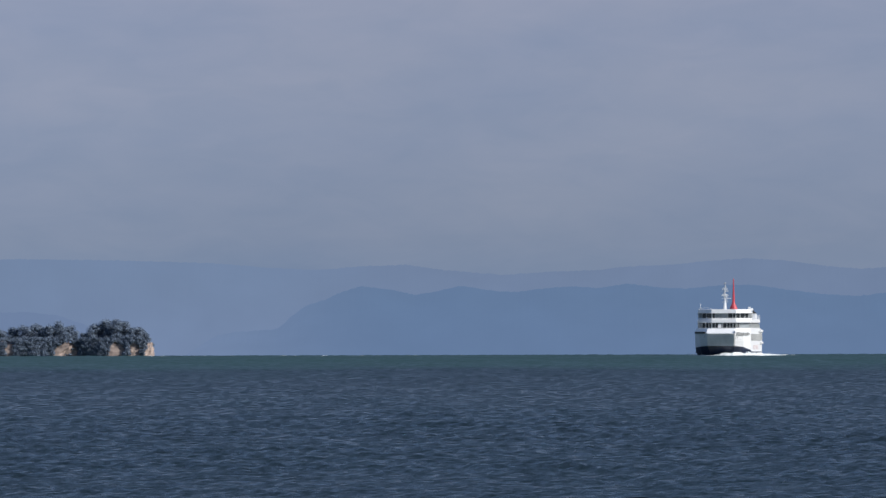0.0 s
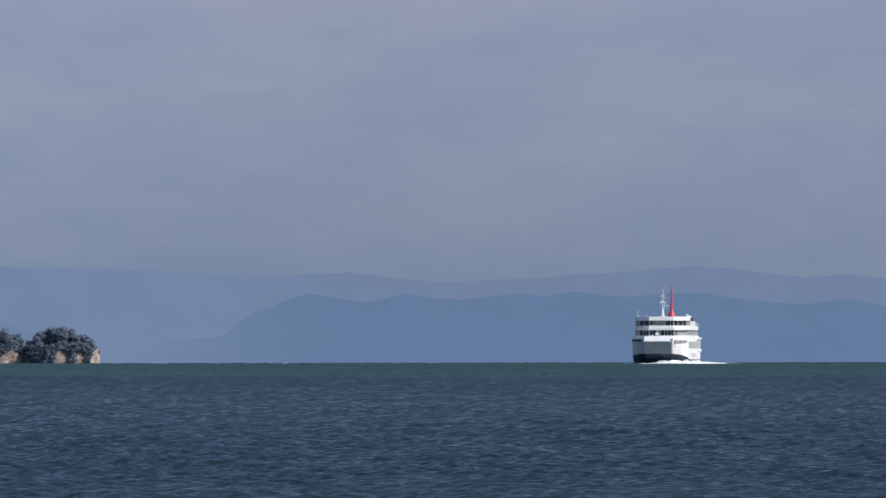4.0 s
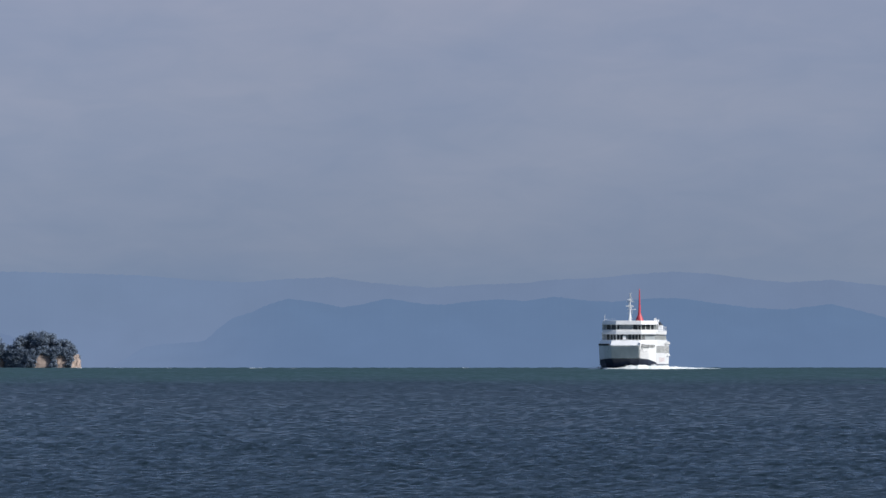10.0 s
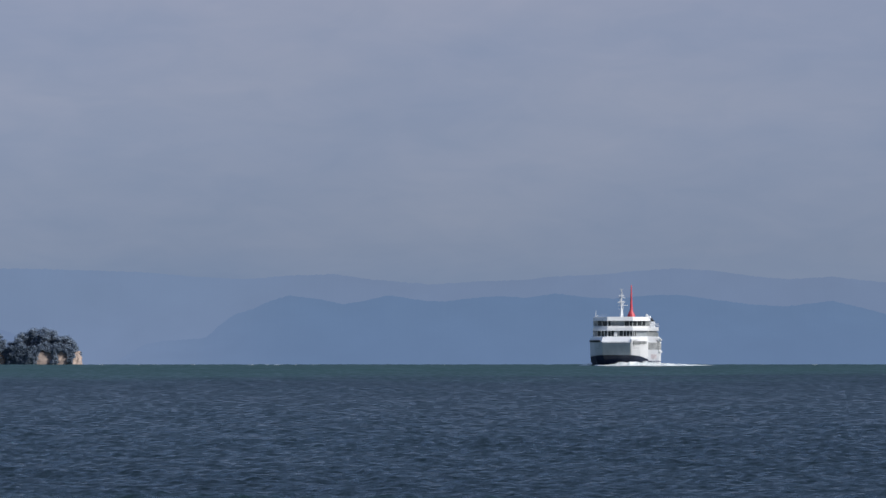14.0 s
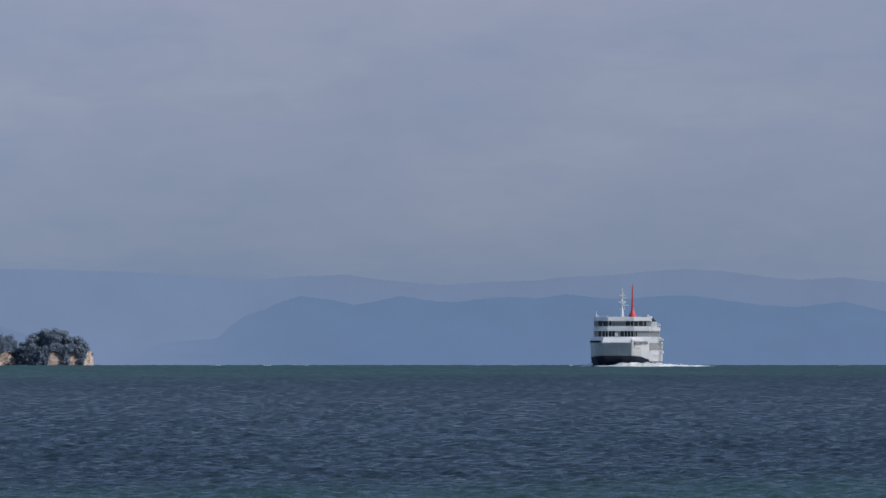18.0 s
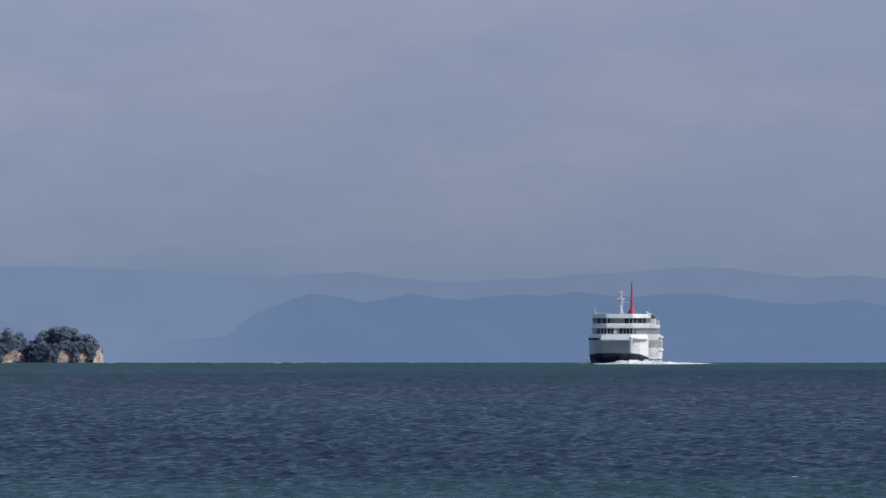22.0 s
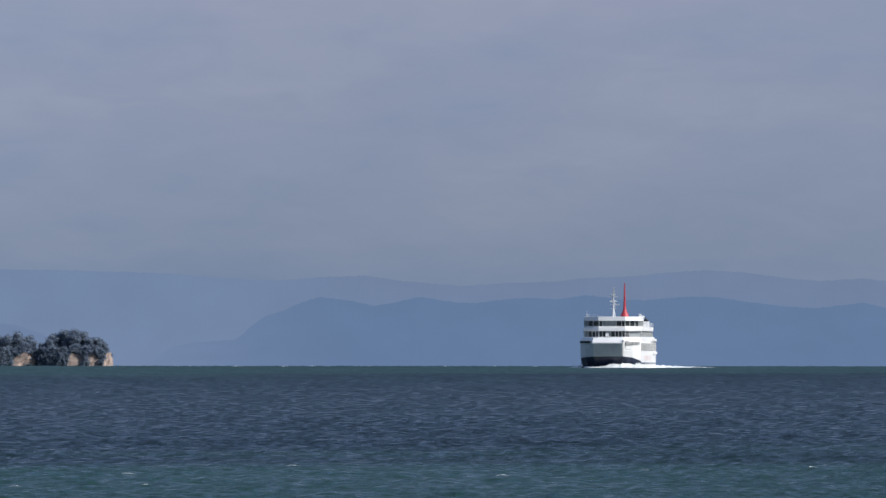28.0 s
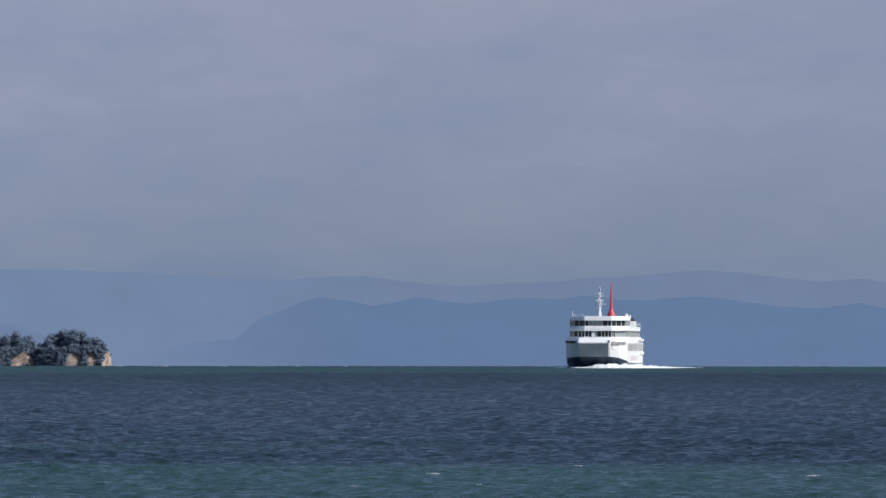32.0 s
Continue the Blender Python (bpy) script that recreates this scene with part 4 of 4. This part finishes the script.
def leafy(name, me, material, parent):
    me.materials.append(material)
    ob = new(name, me)
    ob.parent = parent
    return tagged(ob)


def tree(x, y, ground, top, radius, seed, lean=0.0, leaves=120):
    rng = random.Random(seed)
    t = thing("tree", "dark evergreen tree with an uneven crown on the islet", "tree", "trees on the islets", at=(x, y, ground))
    h = top - ground
    bm = rod((0, 0, -0.4), (lean * 0.4, 0, h * 0.55), 0.28, 0.17, 8)
    rod((lean * 0.4, 0, h * 0.53), (lean, 0, h * 0.86), 0.17, 0.06, 7, bm)
    for i in range(6):
        a, z = rng.uniform(0, 6.28), h * rng.uniform(0.4, 0.75)
        rod((lean * 0.4, 0, z), (lean * 0.6 + radius * 0.75 * math.cos(a), radius * 0.75 * math.sin(a), z + h * rng.uniform(0.06, 0.2)), 0.10, 0.03, 6, bm)
    part("trunk", bm, BARK, t)
    crowns = [((lean, 0, h - radius * 0.72), radius, 0.8), ((lean * 0.6, 0, h - radius * 1.5), radius * 0.85, 0.8), ((lean * 0.3, 0, h * 0.36), radius * 0.7, 0.8)]
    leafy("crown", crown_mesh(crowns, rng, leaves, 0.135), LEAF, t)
    return t


def shrub(x, y, z, radius, seed):
    rng = random.Random(seed)
    s = thing("shrub", "dark green shrub clinging to the islet's cliff", "shrub", "shrubs on the islets", at=(x, y, z))
    bm = rod((0, 0, -0.5), (0.1, 0, radius * 0.5), 0.09, 0.04, 6)
    part("stem", bm, BARK, s)
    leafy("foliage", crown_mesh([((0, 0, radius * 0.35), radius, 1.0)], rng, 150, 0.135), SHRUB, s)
    return s


ISLET_Y = 3500.0
SEA_THERE = drop_at(ISLET_Y)


def islets():
    d = ISLET_Y
    rock = []
    for name, a, b, hgt, seed in (("islet", -110, 148, 6.2, 1.7), ("islet", 146, 274, 6.6, 9.2)):
        i = thing(name, "small rocky islet with tan cliffs and dark trees", "islet", "islets", at=(0, 0, SEA_THERE))
        cliff = rock_mass("cliff", lens_x(a, d), lens_x(b, d), d, 9.6, hgt, seed, i)
        rock.extend(v.co[:] for v in cliff.data.vertices)
    rock = np.array(rock)

    def front(x, z):
        """Where the cliff's face stands at x, z metres over the sea."""
        near = rock[(abs(rock[:, 0] - x) < 1.4) & (abs(rock[:, 2] - min(z, 5.6)) < 0.9)]
        return near[:, 1].min() if len(near) else d - 8.0

    # trees: place along the islets, height of the top in lens units in the first pose, crown radius in metres
    tops = [(-95, 586, 3.0), (-70, 581, 3.2), (-45, 579, 3.3), (-20, 582, 3.0), (2, 582, 2.9), (24, 579, 2.9), (45, 577, 3.0), (66, 575, 3.0), (86, 573, 3.0), (104, 570, 3.1), (121, 574, 2.6), (134, 583, 2.2), (146, 590, 2.0), (154, 588, 2.0),
            (163, 580, 2.2), (171, 573, 2.6), (181, 569, 2.7), (193, 566, 2.9), (206, 565, 2.9), (218, 569, 2.4), (229, 579, 2.2), (240, 580, 2.2), (249, 580, 2.2), (257, 588, 1.7), (262, 597, 1.1)]
    rng = random.Random(5)
    for k, (px, py, r) in enumerate(tops):
        g = SEA_THERE + 4.2
        tree(lens_x(px, d), d + (5.0 if 140 < px < 158 else -2.5) + rng.uniform(-2.5, 2.5), g, lens_h(py, px, d) + drop_at(d), r, 100 + k, rng.uniform(-0.5, 0.5))
        tree(lens_x(px + rng.uniform(-10, 10), d), d + 4.5 + rng.uniform(-1, 1), g, lens_h(py + rng.uniform(4, 14), px, d) + drop_at(d), r * 0.9, 200 + k, rng.uniform(-0.5, 0.5), 45)
    # shrubs hang over the cliff but for the bare stretches
    bare = [(12, 25), (97, 142), (193, 223), (229, 251), (259, 276)]
    k = 0
    for px in range(-12, 268, 4):
        if any(a < px < b for a, b in bare):
            continue
        for z in (0.6, 2.0, 3.4, 4.8, 6.2):
            k += 1
            x, h = lens_x(px + rng.uniform(-2, 2), d), z + rng.uniform(-0.4, 0.4)
            shrub(x, front(x, h) - 0.2 + rng.uniform(-0.2, 0.3), SEA_THERE + h, rng.uniform(0.9, 1.3), 300 + k)
    # over each bare stretch a ragged fringe, which hangs lower towards its ends
    for a, b in bare:
        for px in np.arange(a, b, 3.0):
            k += 1
            u = 2 * (px - a) / (b - a) - 1
            if px < 264:
                x, h = lens_x(px + rng.uniform(-1, 1), d), 6.1 - 2.3 * abs(u) ** 1.6 + rng.uniform(-0.8, 0.5)
                shrub(x, front(x, h) - 0.1 + rng.uniform(-0.2, 0.3), SEA_THERE + h, rng.uniform(0.8, 1.1), 300 + k)
                shrub(x, front(x, h + 1.3) + 0.5, SEA_THERE + h + 1.3, rng.uniform(1.0, 1.4), 900 + k)
            if rng.random() < 0.14 and px < 262:
                x = lens_x(px, d)
                shrub(x, front(x, 1.2), SEA_THERE + rng.choice((0.5, 0.9, 2.6)), rng.uniform(0.35, 0.6), 1500 + k)


islets()


# ---- clouds overhead, which drift and shade the water ----
CLOUD_BASE = 600.0
TO_SUN = Vector((sun_way.x, sun_way.y)) / sun_way.z * CLOUD_BASE


def cloud_mesh(places, smooth=1):
    """Many rounded puffs in one mesh: (x, y, z, radius)."""
    bm = bmesh.new()
    bmesh.ops.create_icosphere(bm, subdivisions=smooth, radius=1.0)
    base = np.array([v.co[:] for v in bm.verts])
    tri = np.array([[v.index for v in f.verts] for f in bm.faces])
    bm.free()
    rng = np.random.RandomState(3)
    co, faces = [], []
    for k, (x, y, z, r) in enumerate(places):
        lump = 1 + 0.16 * rng.normal(size=(len(base), 1))
        co.append(base * lump * (r, r, r * 0.6) + (x, y, z))
        faces.append(tri + k * len(base))
    me = bpy.data.meshes.new("cloud")
    me.from_pydata(np.concatenate(co).tolist(), [], np.concatenate(faces).tolist())
    me.polygons.foreach_set("use_smooth", [True] * len(me.polygons))
    me.materials.append(CLOUD)
    return me


def long_cloud():
    """A long tapering bank; its shade lies across the bay and narrows as it drifts by."""
    rng = np.random.RandomState(11)
    u = [-420, -250, 0, 104, 152, 184, 224, 256, 340, 560]
    low = [200, 60, 70, 128, 158, 166, 180, 190, 225, 400]
    high = [480, 740, 790, 790, 870, 940, 1050, 1130, 1180, 620]
    places = []
    for x in np.arange(-410, 550, 15.0):
        a, b = np.interp(x, u, low), np.interp(x, u, high)
        b *= 1.06
        for y in np.arange(a + 17, b - 16, 17.0):
            # the far side is torn and thins out
            if rng.uniform() < 0.85 * max(0.0, (y - 0.50 * b) / (0.50 * b)) ** 1.2:
                continue
            places.append((x + rng.uniform(-6, 6), y + rng.uniform(-5, 5), rng.uniform(-6, 22), rng.uniform(16, 22)))
        for y in b + rng.uniform(0, 1, 5) ** 2 * 200:
            places.append((x + rng.uniform(-7, 7), y, rng.uniform(-3, 9), rng.uniform(5, 9)))
        for y in (a + 9, b - 10):
            places.append((x + rng.uniform(-6, 6), y + rng.uniform(-3, 3), rng.uniform(-3, 5), rng.uniform(8, 13)))
    return tagged(new("cloud", cloud_mesh(places)), "long white bank of low cloud over the bay", "cloud")


def broken_cloud():
    """A small torn cloud of separate puffs, with gaps."""
    rng = np.random.RandomState(21)
    places = []
    for _ in range(640):
        x, y = rng.uniform(-38, 38), rng.uniform(-90, 90)
        places.append((x, y, rng.uniform(-5, 12), rng.uniform(1.4, 2.6)))
    return tagged(new("cloud", cloud_mesh(places, 1)), "small torn white cloud over the bay", "cloud")


bank_cloud, torn_cloud = long_cloud(), broken_cloud()


# ---- what moves ----
def ferry_pose(t):
    """The ferry's pose: it comes nearer at 7.1 m/s, draws slowly across and lifts a little on the swell."""
    d = 2400.0 - 7.12 * t
    across = (1283.2 - 3.50 * t - 0.0338 * t * t - 784.0) / LENS_LENGTH * d
    bearing = math.degrees(math.atan2(across, d))
    heave = -0.2 * max(0.0, min(1.0, (7.0 - t) / 4.5))
    return pose(across, d, drop_at(d) + heave, 0, 0, -(bearing + 4.0 + 0.9 * t / 32.0))


def motions():
    ticks = range(33)
    walk(boat_thing, [(t, ferry_pose(t)) for t in ticks])
    walk(wake_thing, [(t, ferry_pose(t)) for t in ticks])
    walk(bank_cloud, [(t, pose(TO_SUN.x - 8.0 * t, TO_SUN.y, CLOUD_BASE)) for t in ticks])
    walk(torn_cloud, [(t, pose(TO_SUN.x + 58 + 8.0 * (20 - t), TO_SUN.y + 2255, CLOUD_BASE)) for t in ticks])
    walk(flecks, [(t, pose(DRIFT * t, 0, 0)) for t in ticks])
    walk(sea, [(t, pose(DRIFT * t, 0, 0)) for t in ticks])


motions()
